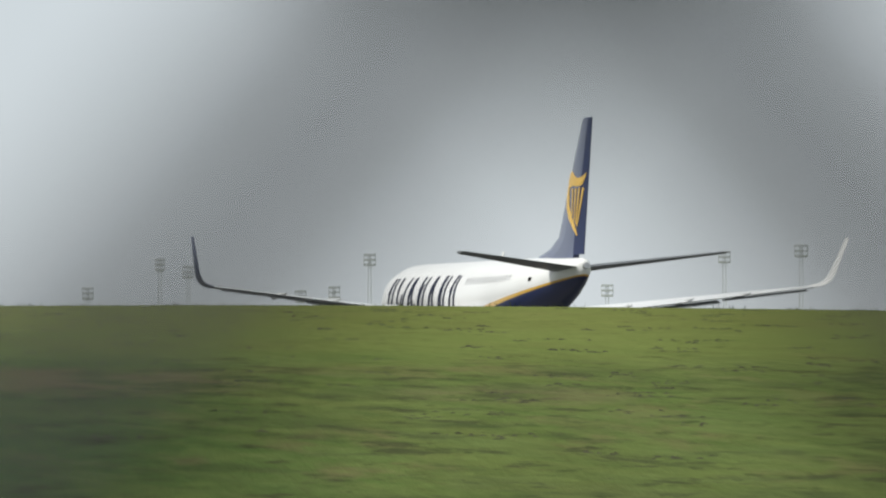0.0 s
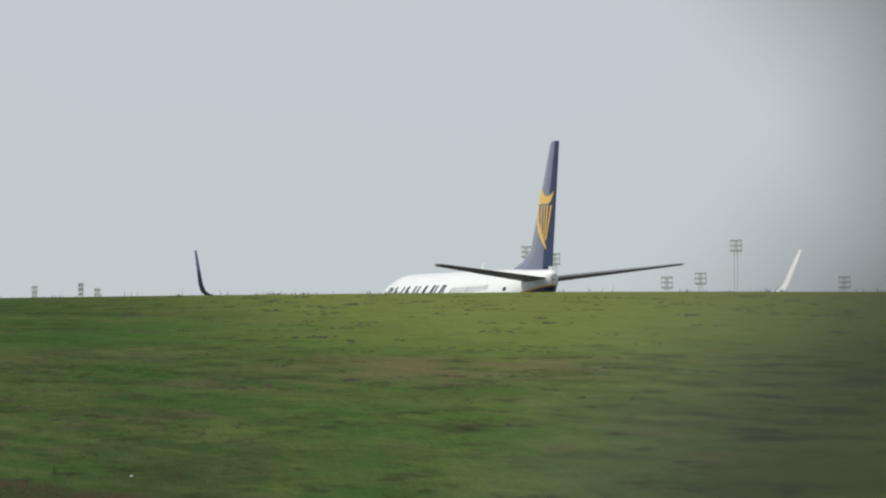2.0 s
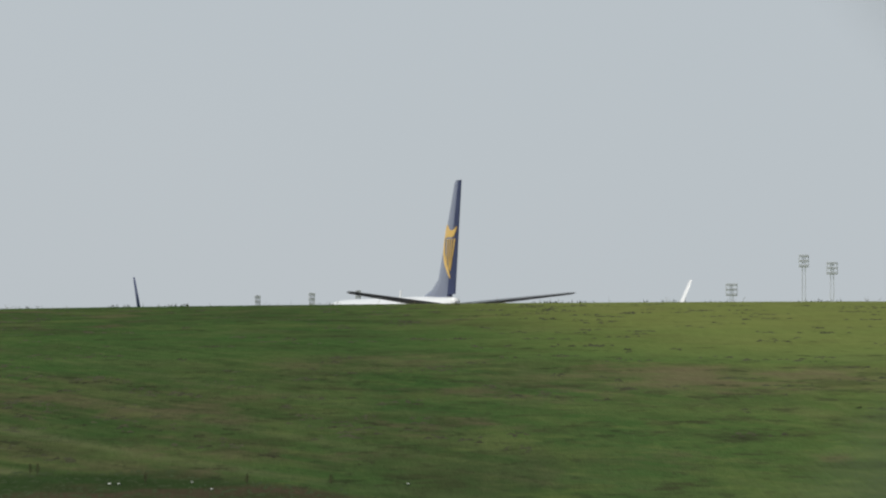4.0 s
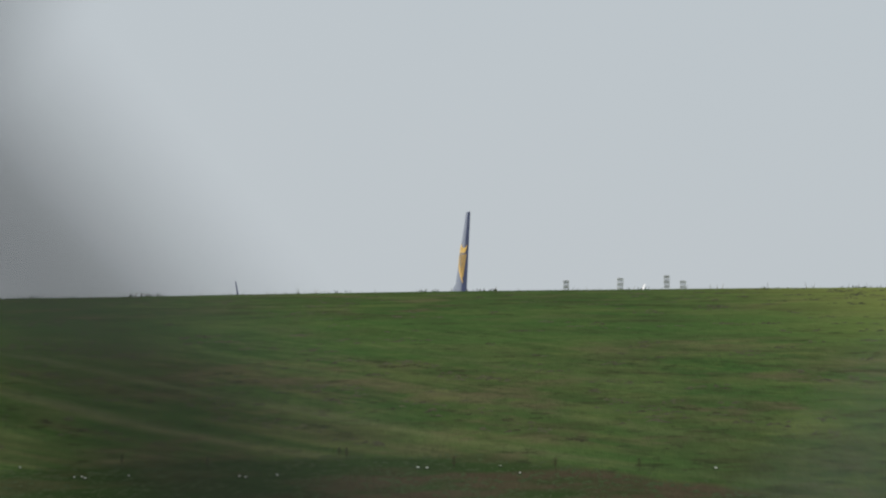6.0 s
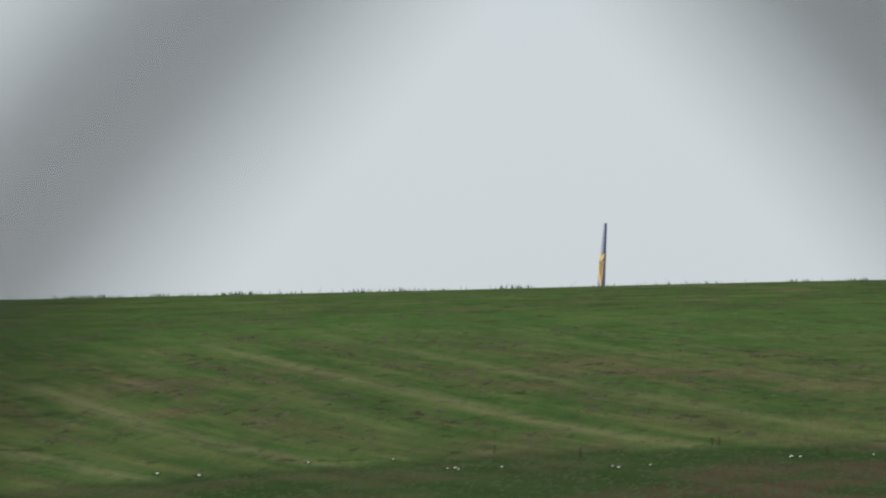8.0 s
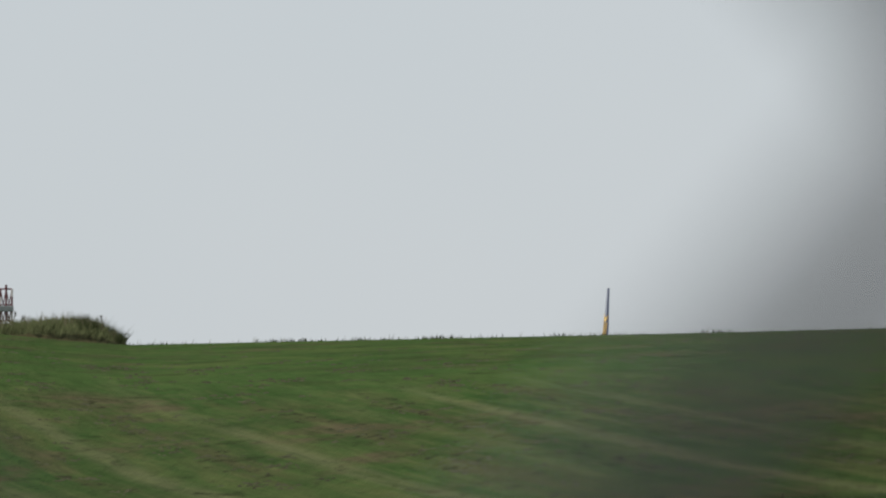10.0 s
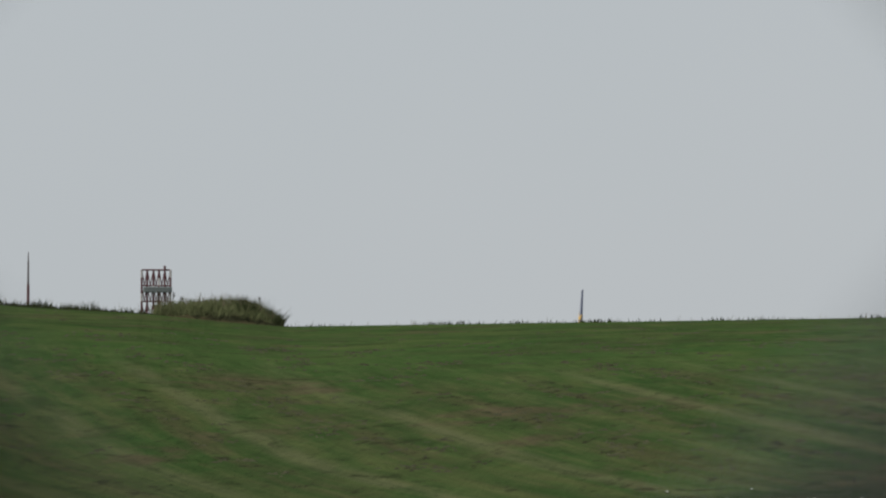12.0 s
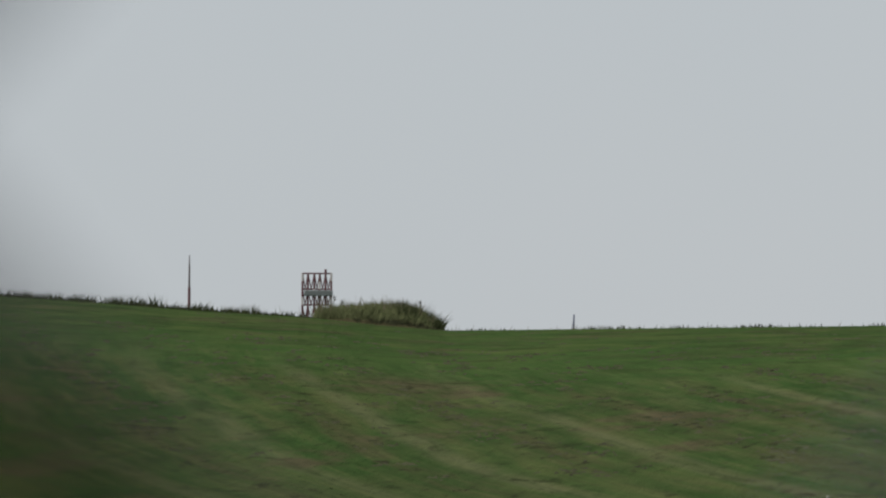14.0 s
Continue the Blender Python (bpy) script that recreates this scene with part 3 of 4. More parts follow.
def aircraft():
    top = tagged(new("airliner"), "white airliner with dark blue fin taxiing behind a grass crest", "airplane")
    rings = []
    for y, w, h, c in SECTIONS:
        rings.append([(w * math.cos(a), y, c + h * math.sin(a)) for a in np.linspace(0, 2 * math.pi, 48, endpoint=False)])
    part("fuselage", loft(bmesh.new(), rings), FUSELAGE, top, "white fuselage, blue and yellow under the tail", smooth=True)
    # fin and rudder
    bm = bmesh.new()
    st = []
    for z in (5.0, 5.45, 5.8, 6.4, 8, 10, 12.4, 12.55):
        le, te = fin_le(z) - (0.25 if z > 12.5 else 0), fin_te(z)
        hinge = te + (le - te) * (0.30 if z > 6.3 else 0.30 * (fin_le(6.4) - fin_te(6.4)) / (le - te))
        st.append(((0, le, z), (0, hinge, z), (1, 0, 0)))
    rings = []
    for (le, hinge, _), z in zip(st, (5.0, 5.45, 5.8, 6.4, 8, 10, 12.4, 12.55)):
        t = 0.22 - 0.017 * (z - 5)
        le, hinge = Vector(le), Vector(hinge)
        pr = [(0, 0), (0.05, 0.35), (0.2, 0.75), (0.5, 1.0), (0.8, 0.95), (1, 0.8)]
        rings.append([le.lerp(hinge, u) + Vector((v * t, 0, 0)) for u, v in pr] + [le.lerp(hinge, u) - Vector((v * t, 0, 0)) for u, v in pr[:0:-1]])
    part("fin", loft(bm, rings), FIN_BLUE, top, "dark blue vertical fin", smooth=False)
    rings = []
    for (le, hinge, _), z in zip(st[1:], (5.45, 5.8, 6.4, 8, 10, 12.4, 12.55)):
        t = (0.22 - 0.017 * (z - 5)) * 0.8
        te = fin_te(z)
        hy = hinge[1] - 0.02
        rings.append([(t, hy, z), (0.02, te, z), (-0.02, te, z), (-t, hy, z)])
    part("rudder", loft(bmesh.new(), rings), RUDDER_BLUE, top, "dark blue rudder")
    # emblem on both sides: a frame with strings, as plain shapes
    for side in (-1, 1):
        emblem = None
        def ex(y, z):
            le, te = fin_le(z), fin_te(z)
            t = 0.22 - 0.017 * (z - 5)
            hinge = te + 0.30 * (le - te)
            if y < hinge:
                return side * (0.02 + (0.8 * t - 0.02) * (y - te) / (hinge - te))
            u = (le - y) / (le - hinge)
            return side * t * float(np.interp(u, [0, 0.05, 0.2, 0.5, 0.8, 1], [0, 0.35, 0.75, 1.0, 0.95, 0.8]))
        def slab(name, pts, mat, parent, lift):
            pts = [(-13.3 + 0.86 * (y + 13.3) + 0.08 * (9.6 - z), 9.73 - (9.6 - z) * 0.87) for y, z in pts]
            bm = bmesh.new()
            lo = [bm.verts.new((ex(y, z) * 0.8, y, z)) for y, z in pts]
            hi = [bm.verts.new((ex(y, z) + side * lift, y, z)) for y, z in pts]
            n = len(lo)
            bm.faces.new(lo)
            bm.faces.new(hi[::-1])
            for i in range(n):
                bm.faces.new((lo[i], hi[i], hi[(i + 1) % n], lo[(i + 1) % n]))
            bmesh.ops.recalc_face_normals(bm, faces=bm.faces)
            return part(name, bm, mat, parent)
        upper = [(-11.05, 9.3), (-11.35, 9.62), (-11.85, 9.72), (-12.35, 9.52), (-12.95, 9.3), (-13.6, 9.26), (-14.2, 9.36), (-14.75, 9.58)]
        under = [(-11.15, 8.75), (-11.5, 8.72), (-11.9, 8.76), (-12.4, 8.82), (-13.0, 8.78), (-13.6, 8.76), (-14.1, 8.86), (-14.6, 9.3)]
        for a, b_, c, d in zip(upper, upper[1:], under[1:], under):
            yoke = slab("emblem_yoke" if emblem else "emblem", [a, b_, c, d], GOLD, emblem or top, 0.03)
            emblem = emblem or yoke
        inner = [(-11.62, 8.9), (-11.55, 8.3), (-11.75, 7.6), (-12.3, 6.95), (-13.0, 6.35), (-13.35, 5.85)]
        outer = [(-11.05, 9.15), (-10.95, 8.3), (-11.15, 7.5), (-11.75, 6.85), (-12.6, 6.25), (-13.3, 5.8)]
        for a, b_, c, d in zip(inner, inner[1:], outer[1:], outer):
            slab("emblem_pillar", [a, b_, c, d], GOLD, emblem, 0.03)
        for i in range(4):
            y0, y1, z1 = -12.2 - 0.64 * i, (-12.35, -12.75, -13.05, -13.25)[i], (7.0, 6.65, 6.45, 6.35)[i]
            slab("emblem_string", [(y0, 8.68), (y0 - 0.26, 8.64), (y1 - 0.12, z1), (y1, z1 + 0.1)], GOLD, emblem, 0.03)
    # tailplane and wings
    for s in (-1, 1):
        rings = [((s * 0.4, -10.3, 4.62), (s * 0.4, -13.9, 4.80), (0, 0, 1)), ((s * 7.0, -14.5, 5.46), (s * 7.0, -16.1, 5.54), (0, 0, 1)), ((s * 7.2, -14.9, 5.49), (s * 7.2, -16.2, 5.55), (0, 0, 1))]
        part("tailplane", foil(bmesh.new(), rings, 0.13), SHADED_GREY, top, "grey horizontal tailplane")
        rings = [((s * 1.2, 8.2, 2.2), (s * 1.2, -0.1, 2.1), (0, 0, 1)), ((s * 5.8, 5.2, 2.64), (s * 5.8, -0.4, 2.62), (0, 0, 1)), ((s * 16.9, -0.25, 3.9), (s * 16.9, -2.0, 3.9), (0, 0, 1))]
        wing = part("wing", foil(bmesh.new(), rings, 0.11), WING_GREY, top, "light grey swept wing")
        rings = [((s * 16.9, -0.25, 3.9), (s * 16.9, -2.0, 3.9), (0, 0, 1)), ((s * 17.3, -0.6, 4.0), (s * 17.3, -2.1, 4.0), (-s * 0.35, 0, 0.9)), ((s * 17.62, -0.95, 4.22), (s * 17.62, -2.25, 4.22), (-s * 0.8, 0, 0.5)), ((s * 17.82, -1.3, 4.6), (s * 17.82, -2.4, 4.6), (-s, 0, 0.25)), ((s * 18.35, -2.6, 6.55), (s * 18.35, -3.15, 6.55), (-s, 0, 0.2))]
        part("winglet", foil(bmesh.new(), rings, 0.17), RUDDER_BLUE if s < 0 else WHITE, wing, "dark blue outer face of winglet" if s < 0 else "white winglet", smooth=True)
        # drooped flaps and aileron along the trailing edge
        for x0, x1, drop in ((2.2, 5.6, 0.3), (6.0, 11.6, 0.24), (11.9, 16.4, 0.13)):
            st = []
            for x in (x0, x1):
                te = float(np.interp(x, [1.2, 5.8, 16.9], [-0.1, -0.4, -2.0]))
                z = float(np.interp(x, [1.2, 5.8, 16.9], [2.1, 2.62, 3.9]))
                st.append(((s * x, te + 0.75, z - 0.12), (s * x, te - 0.15, z - 0.06 - drop), (0, 0.25, 1)))
            # darker than the wing: the shadowed trailing edge is in the flap colour
            part("flap", foil(bmesh.new(), st, 0.14), SHADED_GREY, wing, "grey trailing edge flap")
        for x, y in ((6.6, -0.4), (9.9, -1.05), (13.0, -1.6)):
            bm = bmesh.new()
            rod(bm, (s * x, y + 2.2, 2.2 + 0.1 * (x - 1)), (s * x, y - 0.6, 2.35 + 0.1 * (x - 1)), 0.2, 0.05, 8)
            part("flap_fairing", bm, WING_GREY, wing)
        # engine and gear
        bm = bmesh.new()
        rings = []
        for y, r in ((10.0, 0.86), (9.9, 0.98), (8.8, 1.06), (7.0, 1.0), (5.9, 0.72), (5.0, 0.45)):
            rings.append([(s * 4.83 + r * math.cos(a), y, 1.62 + r * 0.95 * math.sin(a)) for a in np.linspace(0, 2 * math.pi, 24, endpoint=False)])
        eng = part("engine", loft(bm, rings), WHITE, top, "white engine nacelle", smooth=True)
        bm = bmesh.new()
        box(bm, (s * 4.83 - 0.15, 4.8, 2.2), (s * 4.83 + 0.15, 8.4, 2.75), 0.05)
        part("pylon", bm, WING_GREY, eng)
        gear = part("main_gear", rod(bmesh.new(), (s * 2.86, 1.2, 0.55), (s * 2.86, 1.6, 2.4), 0.12), METAL, top)
        for dx in (-0.43, 0.43):
            part("wheel", rod(bmesh.new(), (s * 2.86 + dx - 0.18, 1.2, 0.56), (s * 2.86 + dx + 0.18, 1.2, 0.56), 0.56, sides=20), RUBBER, gear)
    gear = part("nose_gear", rod(bmesh.new(), (0, 19.0, 0.35), (0, 19.2, 1.8), 0.09), METAL, top)
    for dx in (-0.25, 0.25):
        part("wheel", rod(bmesh.new(), (dx - 0.1, 19.0, 0.34), (dx + 0.1, 19.0, 0.34), 0.34, sides=18), RUBBER, gear)
    # plain bars in place of the lettering on the port side
    for i in range(7):
        for w, back, a0, a1, lean in ((0.40, 0.0, -24, 37, (1.2, 0.7, 1.5, 1.1, 1.5, 1.1, 1.2)[i]), (0.34, 0.95, -24, 36, (0.9, 1.6, 0.6, 1.1, 0.6, 1.1, 0.8)[i]), (0.22, 0.52, (8, -24, 0, -10, 0, -24, 8)[i], (37, 8, 36, 24, 36, 37, 37)[i], 0.9)):
            y1 = 18.9 - 2.15 * i - back
            bm = bmesh.new()
            strip(bm, y1, y1 - w, a0, a1, lean=lean, ny=2)
            part("letter_bar", bm, LETTER_BLUE, top)
    for i in range(15):
        y1 = 2.6 - 0.55 * i
        bm = bmesh.new()
        strip(bm, y1, y1 - 0.22, 20, 31, lean=0.1, ny=1, na=2)
        part("small_letter_bar", bm, LETTER_GREY, top)
    bm = bmesh.new()
    strip(bm, -8.2, -8.6, 8, 16, ny=1, na=2)
    part("outflow_vent", bm, RUBBER, top, "small dark vent")
    bm = bmesh.new()
    plate(bm, [(1.6, 5.35), (1.2, 5.35), (1.05, 5.85), (1.3, 5.85)], -0.03, 0.03)
    part("antenna", bm, WHITE, top)
    bm = bmesh.new()
    rod(bm, (0, -13.9, 4.82), (0, -14.35, 4.86), 0.2, 0.16, 14)
    part("exhaust_cone", bm, METAL, top)
    return top


# ---- airfield things beyond the crest ----
def height_at(x, y):
    return float(ground_z(np.array(x), np.array(y)))


def floodlight_mast(x, y, top_z, wide=2.0):
    base = height_at(x, y)
    h = top_z - base
    mast = new("floodlight_mast")
    mast.matrix_world = pose(x, y, base, 0, 0, -math.degrees(math.atan2(x, y)))
    for s in (-1, 1):
        part("pole", rod(bmesh.new(), (s * 0.28, 0, -0.1), (s * 0.22, 0, h - 0.4), 0.09, 0.06), MAST_GREY, mast)
    head = bmesh.new()
    wide *= 0.85
    for z in (h - 1.9, h - 1.0, h - 0.15):
        box(head, (-wide / 2, -0.08, z - 0.06), (wide / 2, 0.08, z + 0.06))
    for s in (-1, 0, 1):
        box(head, (s * wide / 2 - 0.05, -0.06, h - 1.95), (s * wide / 2 + 0.05, 0.06, h - 0.1))
    frame_ob = part("head_frame", head, MAST_GREY, mast)
    for r in range(3):
        for c in range(4):
            bm = bmesh.new()
            cx, cz = -wide / 2 + wide * (c + 0.5) / 4, h - 1.75 + 0.75 * r
            box(bm, (cx - 0.18, -0.3, cz - 0.17), (cx + 0.18, 0.12, cz + 0.2), 0.04)
            part("floodlight", bm, LAMP_GREY, frame_ob)
    part("cross_arm", box(bmesh.new(), (-0.3, -0.05, h * 0.62), (0.3, 0.05, h * 0.62 + 0.12)), MAST_GREY, mast)
    return tagged(mast, "tall grey floodlight mast with a bank of lamps", "light mast", "floodlight masts on the airfield")


def lattice_tower(x, y, top_z, wide):
    base = height_at(x, y)
    h = top_z - base
    tower = new("lattice_tower")
    tower.matrix_world = pose(x, y, base, 0, 0, -math.degrees(math.atan2(x, y)))
    w = wide / 2
    tier = 0.78
    cab = h - 0.98
    zs = [h - i * tier for i in range(int(h / tier) + 1)] + [0.0]
    xs = [-w, -0.62 * w, -0.18 * w, 0.2 * w, 0.6 * w, w]
    for i, (b, a) in enumerate(zip(zs, zs[1:])):
        for sy in (-0.3, 0.3):
            for j, x in enumerate(xs):
                m = (a + b) / 2
                for k, (z0, z1) in enumerate(((a, m), (m, b))):
                    part("post", rod(bmesh.new(), (x, sy, z0), (x, sy, z1), 0.06, sides=6), POLE_WHITE if (i + 2 * j + k) % 5 == 1 else RED, tower)
            part("rail", rod(bmesh.new(), (-w, sy, b), (w, sy, b), 0.032, sides=6), RED, tower)
            for j, (x0, x1) in enumerate(zip(xs, xs[1:])):
                xm = (x0 + x1) / 2
                for x2 in (x0, x1):
                    part("brace", rod(bmesh.new(), (x2, sy, b), (xm, sy, a), 0.026, sides=5), POLE_WHITE if sy > 0 and x2 == x0 else RED, tower)
    bm = bmesh.new()
    box(bm, (-w + 0.08, -0.5, cab - 0.14), (w + 0.08, 0.2, cab + 0.14), 0.03)
    part("cabinet", bm, CABINET, tower, "long grey equipment cabinet")
    part("obstacle_light", rod(bmesh.new(), (w * 0.6, -0.3, h), (w * 0.6, -0.3, h + 0.2), 0.06), RED, tower)
    return tagged(tower, "red and white lattice tower carrying a grey equipment cabinet", "tower")


def marker_pole(x, y, top_z):
    base = height_at(x, y)
    h = top_z - base
    pole = new("marker_pole")
    pole.matrix_world = pose(x, y, base)
    z = 0.0
    for i in range(3):
        z1 = (h - 1.75) * (i + 1) / 3
        part("section", rod(bmesh.new(), (0, 0, z), (0, 0, z1), 0.105 - 0.012 * i, 0.098 - 0.012 * i, sides=10), POLE_WHITE if i == 1 else RED, pole)
        z = z1
    part("upper_section", rod(bmesh.new(), (0, 0, z), (0, 0, h - 0.5), 0.055, 0.045), DARK_POLE, pole)
    part("whip", rod(bmesh.new(), (0, 0, h - 0.5), (0, 0, h), 0.036, 0.022), DARK_POLE, pole)
    return tagged(pole, "thin dark red marker pole with a whip aerial", "pole")


def mound():
    """A hump of uncut turf on the crest, steep at its right end."""
    AZ0, D0 = radians(8.69), 172.5
    bx, by = -D0 * math.sin(AZ0), D0 * math.cos(AZ0)
    bz = height_at(bx, by)
    top = tagged(new("grass_mound"), "overgrown turf mound with long grass on the crest", "mound")
    top.matrix_world = pose(bx, by, bz, 0, 0, math.degrees(AZ0))
    def rise(x, y):
        e = np.interp(x, [-2.0, -1.5, -1.0, -0.4, 0.1, 0.55, 0.9, 1.28, 1.62], [0.0, 0.09, 0.21, 0.31, 0.38, 0.40, 0.31, 0.13, 0.0])
        return e * np.clip(1 - (y / 1.6) ** 2, 0, 1) ** 0.7
    xs, ys = np.linspace(-2.7, 1.8, 40), np.linspace(-1.65, 1.65, 22)
    verts, faces = [], []
    for j, yy in enumerate(ys):
        for i, xx in enumerate(xs):
            wx = bx + xx * math.cos(AZ0) - yy * math.sin(AZ0)
            wy = by + xx * math.sin(AZ0) + yy * math.cos(AZ0)
            bump = 0.05 * noise.noise((xx * 2, yy * 2, 3))
            r = float(rise(xx, yy))
            verts.append((xx, yy, height_at(wx, wy) - bz - 0.03 + r + (bump if r > 0.02 else 0)))
    n = len(xs)
    faces = [(j * n + i, j * n + i + 1, (j + 1) * n + i + 1, (j + 1) * n + i) for j in range(len(ys) - 1) for i in range(n - 1)]
    body = mesh_of("turf", verts, faces, SOIL, top)
    body.data.polygons.foreach_set("use_smooth", [True] * len(body.data.polygons))
    def rooted(px, py):
        wx = bx + px * math.cos(AZ0) - py * math.sin(AZ0)
        wy = by + px * math.sin(AZ0) + py * math.cos(AZ0)
        return np.stack([px, py, ground_z(wx, wy) - bz - 0.03 + rise(px, py)], -1)
    def tufts(name, count, x0, x1, y0, y1, tall, wide, mat, seed, blades=26, lean=0.45, low=0.04):
        rng = np.random.default_rng(seed)
        P, H, Wd = [], [], []
        for i in range(count):
            cx, cy = rng.uniform(x0, x1), rng.uniform(y0, y1)
            if float(rise(cx, cy)) < low:
                continue
            size = rng.uniform(0.3, 1.15)
            px, py = cx + rng.normal(0, 0.06 * size, blades), cy + rng.normal(0, 0.06 * size, blades)
            P.append(rooted(px, py))
            H.append(rng.uniform(0.35, 1.0, blades) * tall * size)
            Wd.append(rng.uniform(0.6, 1.2, blades) * wide)
        tagged(blade_cloud(name, np.concatenate(P), np.concatenate(H), np.concatenate(Wd), mat, top, lean, seed + 1), kind="stuff")
    tufts("long_grass", 420, -2.3, 1.7, -1.4, 1.2, 0.33, 0.034, RANK, 9, blades=22, lean=0.5)
    tufts("meadow_grass", 210, -2.0, 1.2, -1.2, 0.9, 0.38, 0.030, SWARD, 15, blades=20, lean=0.4)
    tufts("dark_growth", 110, 0.45, 1.66, -1.1, 0.9, 0.42, 0.032, WEED, 14, blades=20, lean=0.5)
    # low dark tufts standing in for the shadow along the mound's foot
    tufts("foot_shadow", 90, -0.7, 1.6, -1.55, -1.3, 0.10, 0.03, CLOD, 17, lean=0.8, low=0.0)
    tufts("seeding_grass", 280, -1.9, 1.4, -0.9, 0.9, 0.50, 0.03, WISP, 13, blades=4, lean=0.3)
    for x, hgt in ((-1.75, 0.55), (-1.35, 0.5), (-1.55, 0.42), (0.95, 0.42), (-1.15, 0.35), (0.2, 0.2)):
        z = float(height_at(bx + x * math.cos(AZ0), by + x * math.sin(AZ0)) - bz + rise(x, 0.0))
        bm = bmesh.new()
        rod(bm, (x, 0, z - 0.03), (x + 0.06, 0, z + hgt), 0.008, 0.006, 5)
        for q in range(7):
            zz = z + hgt * (0.72 + 0.045 * q)
            rod(bm, (x + 0.05, 0, zz), (x + 0.05 + random.uniform(-0.05, 0.07), random.uniform(-0.03, 0.03), zz + 0.05), 0.012, 0.006, 4)
        part("seed_stalk", bm, STALK, top)


def ridge_weeds():
    """Weeds, docks and seed heads against the sky along the crest."""
    rng = np.random.default_rng(21)
    P, H, Wd = [], [], []
    def clump(az, d, n, h, spread):
        a = radians(az) + rng.normal(0, spread / d, n)
        P.append(on_ground(d + rng.normal(0, 0.3, n), a))
        H.append(rng.uniform(0.3, 1.0, n) * h)
        Wd.append(rng.uniform(0.022, 0.044, n))
    for i in range(120):         # thick growth on the higher bank
        az = rng.uniform(9.05, 12.6)
        clump(az, 173 + rng.uniform(-1.5, 2.0), 22, rng.choice([0.08, 0.13, 0.2, 0.3], p=[0.4, 0.3, 0.2, 0.1]) * (1.0 if az > 10.6 else 0.7), 0.2)
    for az, h in ((10.92, 0.36), (10.83, 0.32), (11.02, 0.3), (11.1, 0.22), (11.3, 0.3), (11.42, 0.22), (10.69, 0.42), (10.75, 0.25), (9.87, 0.32), (9.8, 0.2), (10.0, 0.16), (11.6, 0.2), (11.85, 0.25), (10.33, 0.30), (10.24, 0.22)):
        clump(az, 174, 30, h, 0.10)
    for i in range(36):         # thin tufts elsewhere
        clump(rng.uniform(-12.5, 8.1), 174.5 + rng.uniform(-1.5, 1.5), 12, rng.choice([0.06, 0.1, 0.16], p=[0.5, 0.35, 0.15]), 0.25)
    for az in (5.25, 5.44, 6.87, 6.7, 6.5, 6.0, 4.3, 3.9, 2.9):
        clump(az, 174.5, 26, 0.13, 0.3)
    pts = np.concatenate(P)
    ob = blade_cloud("ridge_weeds", pts, np.concatenate(H), np.concatenate(Wd), WEED, None, 0.4, 8)
    n = 330
    az = np.radians(np.where(rng.uniform(0, 1, n) < 0.55, rng.uniform(9.4, 12.6, n), rng.uniform(-12.5, 9.0, n)))
    pts = on_ground(174.5 + rng.normal(0, 1.0, n), az + 0.0012 * np.sin(az * 900))
    wisps = blade_cloud("dry_wisps", pts, rng.uniform(0.08, 0.28, n) * np.where(az > 0.16, 1.2, 0.7), rng.uniform(0.012, 0.022, n), WISP, None, 0.35, 18)
    tagged(wisps, "thin dry grass stems along the crest", "grass", kind="stuff")
    tagged(ob, "dark weeds and seeding grass along the crest", "weeds", kind="stuff")


def wildflower():
    top = tagged(new("wildflower"), "white umbel flower on a thin green stem in the verge", "flower", "white flowers in the verge")
    part("stem", rod(bmesh.new(), (0, 0, -0.03), (0.01, 0, 0.07), 0.006, 0.004, 5), LEAF, top)
    bm = bmesh.new()
    for i in range(9):
        a, r = i * 2.4, 0.009 * math.sqrt(i)
        bmesh.ops.create_icosphere(bm, subdivisions=1, radius=0.0095, matrix=Matrix.LocRotScale((0.01 + r * math.cos(a), 0.6 * r * math.sin(a), 0.075 + 0.35 * r * math.sin(a)), None, (1.2, 1, 0.5)))
    part("flower_head", bm, PETAL, top, "white flower head")
    for s in (-1, 1):
        bm = bmesh.new()
        plate(bm, [(0.0, 0.03), (0.05, 0.07), (0.10, 0.08), (0.06, 0.05)], -0.002, 0.002)
        leaf = part("leaf", bm, LEAF, top)
        leaf.matrix_basis = pose(0, 0, 0, 0, 0, 90 * s)
    return top


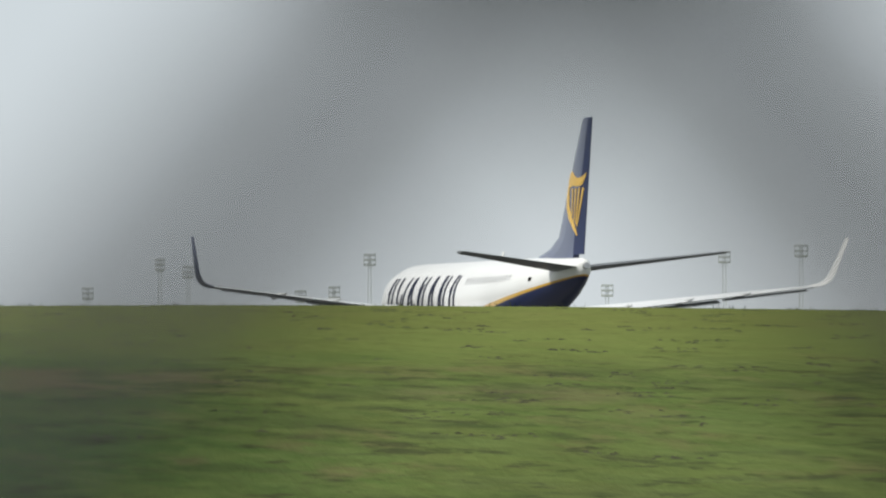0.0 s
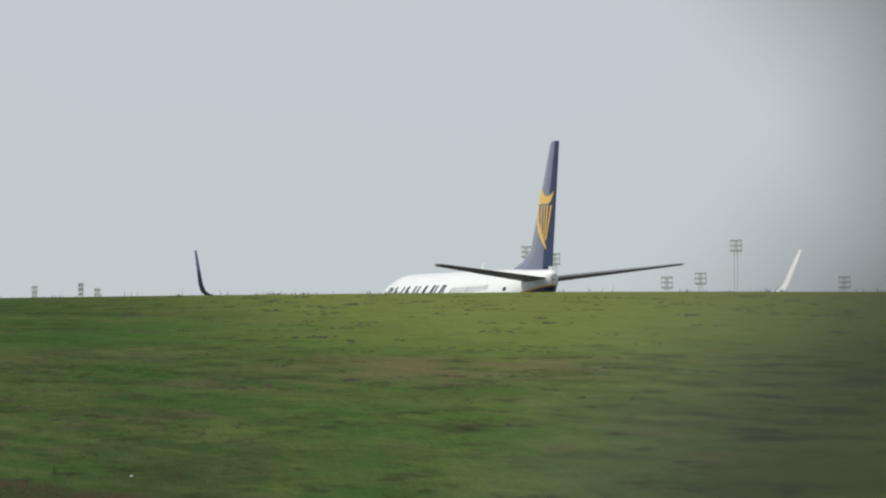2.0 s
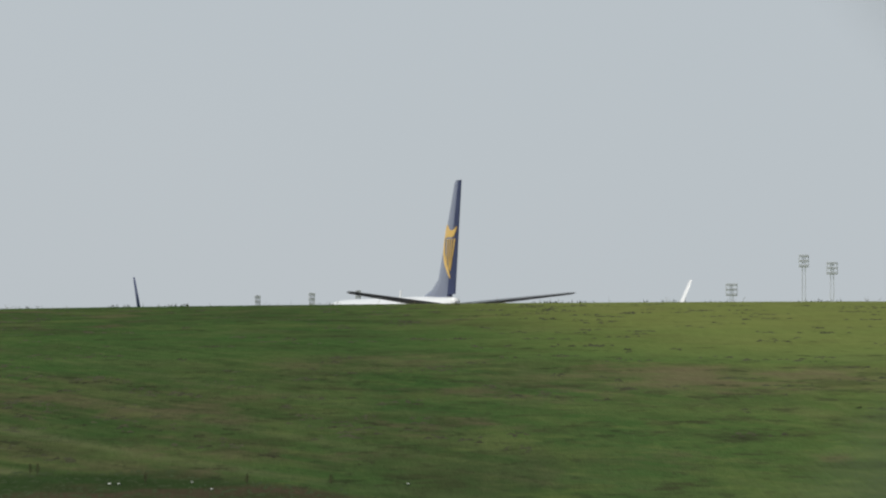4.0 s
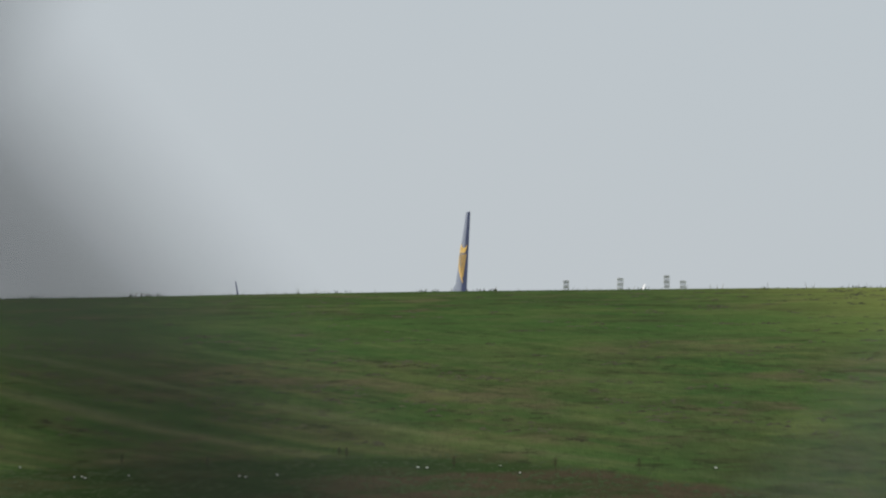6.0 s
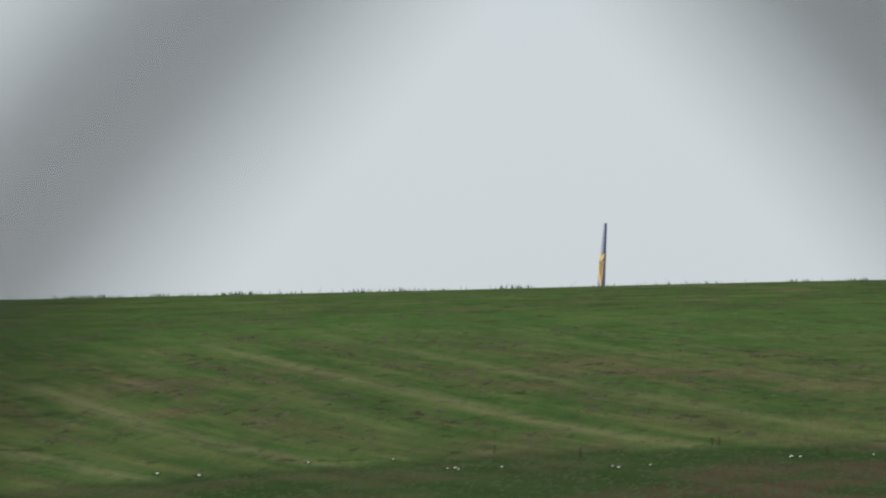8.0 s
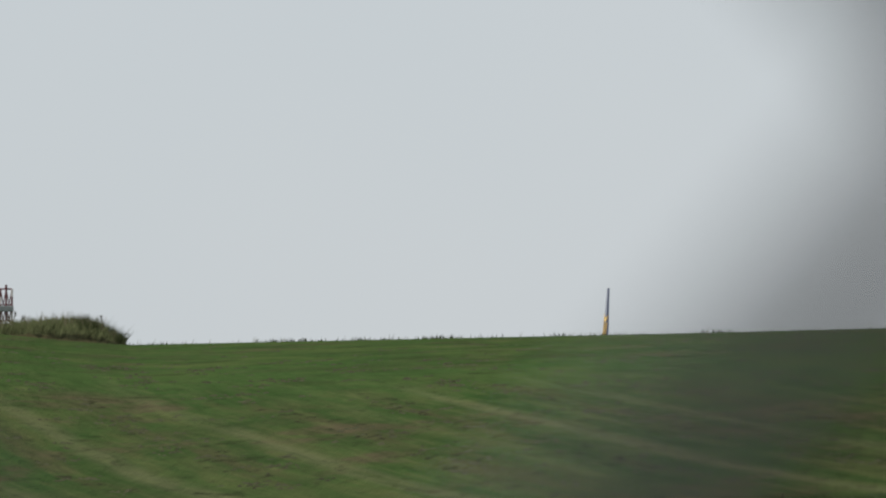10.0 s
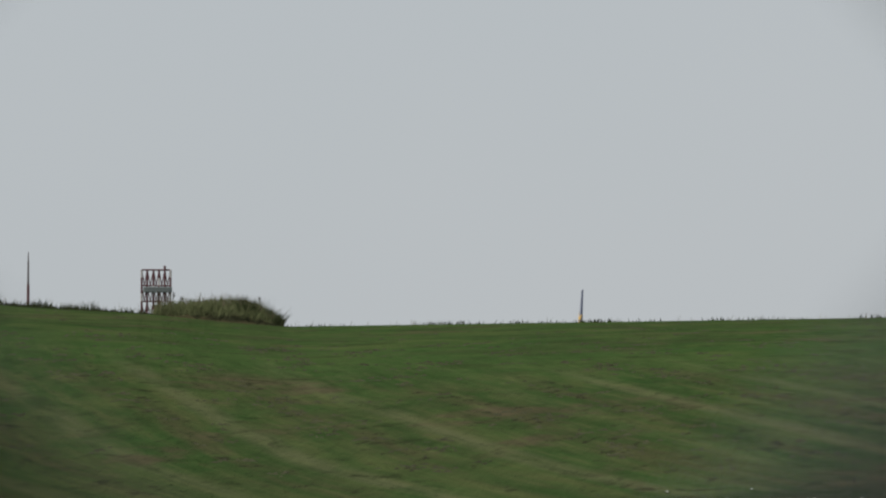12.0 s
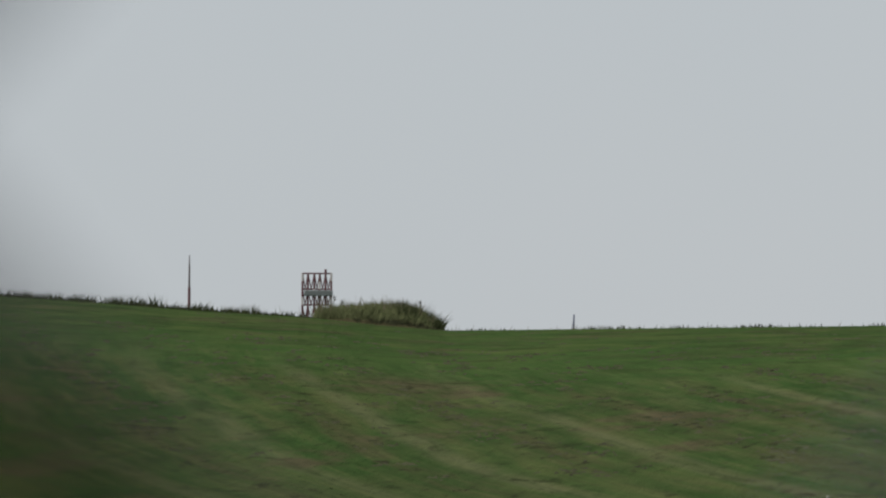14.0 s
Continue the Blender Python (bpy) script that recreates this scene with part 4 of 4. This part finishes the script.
def verge_plants():
    rng = np.random.default_rng(33)
    first = wildflower()
    spots = [(-6.9, 43.0), (-5.9, 44.3), (-5.0, 44.6), (-4.2, 43.4), (-4.15, 43.3), (-4.28, 43.45), (-3.7, 43.5), (-2.5, 43.2), (-2.42, 43.1), (-2.1, 43.3), (-0.6, 43.8), (-0.5, 43.8), (0.3, 44.0), (0.5, 43.2), (2.6, 43.4), (-7.4, 43.3)]
    for i, (x, y) in enumerate(spots):
        y *= 1.6
        m = pose(x, y, height_at(x, y), rng.uniform(-8, 8), rng.uniform(-8, 8), rng.uniform(-25, 25)) @ Matrix.Scale(rng.uniform(0.55, 0.95), 4)
        if i == 0:
            first.matrix_world = m
        else:
            copy_thing(first, m)
    # brown dock stalks
    for i, (x, y) in enumerate(((-1.5, 45.2), (-1.42, 45.25), (-3.9, 44.9), (-0.2, 44.0), (0.9, 43.8), (1.8, 43.6), (-2.9, 44.3))):
        y *= 1.6
        dock = tagged(new("dock_plant"), "brown seeding dock stalk in the verge", "weed", "dock stalks in the verge")
        dock.matrix_world = pose(x, y, height_at(x, y), 0, 0, 40 * i)
        part("stem", rod(bmesh.new(), (0, 0, -0.03), (0.01, 0, 0.13), 0.0028, 0.002, 5), STALK, dock)
        bm = bmesh.new()
        for q in range(16):
            z = 0.04 + 0.085 * q / 16
            a = q * 2.4
            reach = 0.018 + 0.03 * (1 - q / 16)
            rod(bm, (0.008, 0, z), (0.008 + reach * math.cos(a), reach * math.sin(a), z + 0.025), 0.0026, 0.0015, 4)
        part("seed_head", bm, STALK, dock)


# ---- fence before the camera ----
def fence():
    """Diamond mesh of zigzag wires, hooked into each other, between two posts."""
    half, y0, r = 0.04247, 0.32, 0.0039
    node_x, node_z = -0.01685, 1.7197
    top = tagged(new("mesh_fence"), "grey diamond wire mesh fence close before the camera", "fence")
    lowest = -int((node_z - 0.04) / half)
    for i in range(-20, 20):
        pts = []
        for j in range(lowest, 12):
            odd = (i + j) % 2
            x = node_x + (i + odd) * half
            pts.append(Vector((x - (0.5 if odd else -0.5) * r, y0 + (0.5 if odd else -0.5) * r * 1.2, node_z + j * half)))
        bm = bmesh.new()
        rings = []
        for k, p in enumerate(pts):
            d0 = (pts[min(k + 1, len(pts) - 1)] - pts[max(k - 1, 0)]).normalized()
            side = Vector((d0.z, 0, -d0.x))
            rings.append([p + (side * math.cos(a) + Vector((0, 1, 0)) * math.sin(a)) * r for a in np.linspace(-0.218, 2 * math.pi - 0.218, 8, endpoint=False)])
        # straight runs keep their gauge: corners are widened by the mitre
        for k in range(1, len(rings) - 1):
            c = pts[k]
            rings[k] = [c + Vector(((v - c).x * 1.41, (v - c).y, (v - c).z)) for v in rings[k]]
        part("wire", loft(bm, rings), WIRE, top)
    for x in (-0.9, 0.86):
        part("post", rod(bmesh.new(), (x, y0, -0.3), (x, y0, 2.3), 0.03, sides=16), MAST_GREY, top)
    for z in (0.06, 2.18):
        part("line_wire", rod(bmesh.new(), (-0.9, y0 + 0.006, z), (0.86, y0 + 0.006, z), 0.0025, sides=6), WIRE, top)


# ---- insects ----
def insect(label):
    top = tagged(new("flying_insect"), label, "insect")
    bm = bmesh.new()
    bmesh.ops.create_icosphere(bm, subdivisions=2, radius=0.0022, matrix=Matrix.LocRotScale((0, 0, 0), None, (2.2, 1, 1)))
    part("body", bm, CHITIN, top, smooth=True)
    for s in (-1, 1):
        bm = bmesh.new()
        plate(bm, [(0.001 * s, 0.001), (0.005 * s, 0.002), (0.0055 * s, 0.003), (0.001 * s, 0.0025)], -0.001, 0.0015)
        part("insect_wing", bm, CHITIN, top)
    return top


ground()
turf()
plane = aircraft()
for mx, my, mz, wide in ((14.0, 991.9, 20.7, 0.85), (22.3, 991.7, 21.1, 0.95), (29.4, 991.6, 21.5, 0.85), (31.9, 991.5, 20.7, 0.95), (86.5, 988.2, 22.6, 2.0), (97.5, 987.2, 27.0, 1.7),
                         (101.8, 986.8, 25.9, 1.9), (118.9, 984.9, 22.2, 2.0), (124.0, 984.2, 22.8, 2.0), (129.4, 983.5, 27.8, 2.1), (145.8, 981.2, 22.1, 2.1), (165.4, 978.1, 23.1, 2.1),
                         (183.1, 975.0, 28.2, 2.1), (194.6, 972.7, 29.1, 2.4)):
    floodlight_mast(mx, my, mz, wide)
lattice_tower(-51.55, 315.8, 9.18, 1.42)
marker_pole(-63.54, 346.2, 10.86)
runway()
mound()
ridge_weeds()
verge_plants()
fence()
fly_a = insect("small dark insect flying past above the grass")
fly_c = insect("small dark insect flying past above the grass")
fly_d = insect("small dark insect crossing the pale sky")
fly_b = insect("small dark insect crossing the pale sky")


def motions():
    walk(plane, [(t, pose(x, y, z, 0.45, r, h)) for t, x, y, z, h, r in AIRCRAFT_ROWS])
    a = [(0.0, -1.0, 15.95, 2.427), (4.4, -0.956, 15.955, 2.427), (4.7, -0.549, 15.973, 2.439), (4.9, -0.238, 15.981, 2.45), (5.0, -0.051, 15.982, 2.454), (5.1, 0.232, 15.981, 2.447),
         (5.2, 0.435, 15.977, 2.438), (5.4, 0.868, 15.96, 2.43), (5.7, 1.589, 15.904, 2.433), (14.0, 1.7, 15.9, 2.43)]
    for fly, lag in ((fly_a, -0.03), (fly_c, 0.03)):
        walk(fly, [(t, pose(x + lag, y, z)) for t, x, y, z in a])
    b = [(0.0, -3.25, 15.66, 2.233), (11.3, -3.213, 15.665, 2.233), (11.4, -2.611, 15.776, 2.248), (11.5, -2.075, 15.855, 2.264), (11.6, -1.623, 15.907, 2.281), (11.7, -0.87, 15.964, 2.337),
         (11.85, 0.071, 15.984, 2.402), (14.0, 0.3, 15.98, 2.41)]
    for fly, lag in ((fly_b, -0.06), (fly_d, 0.06)):
        walk(fly, [(t, pose(x + lag, y, z)) for t, x, y, z in b])


motions()
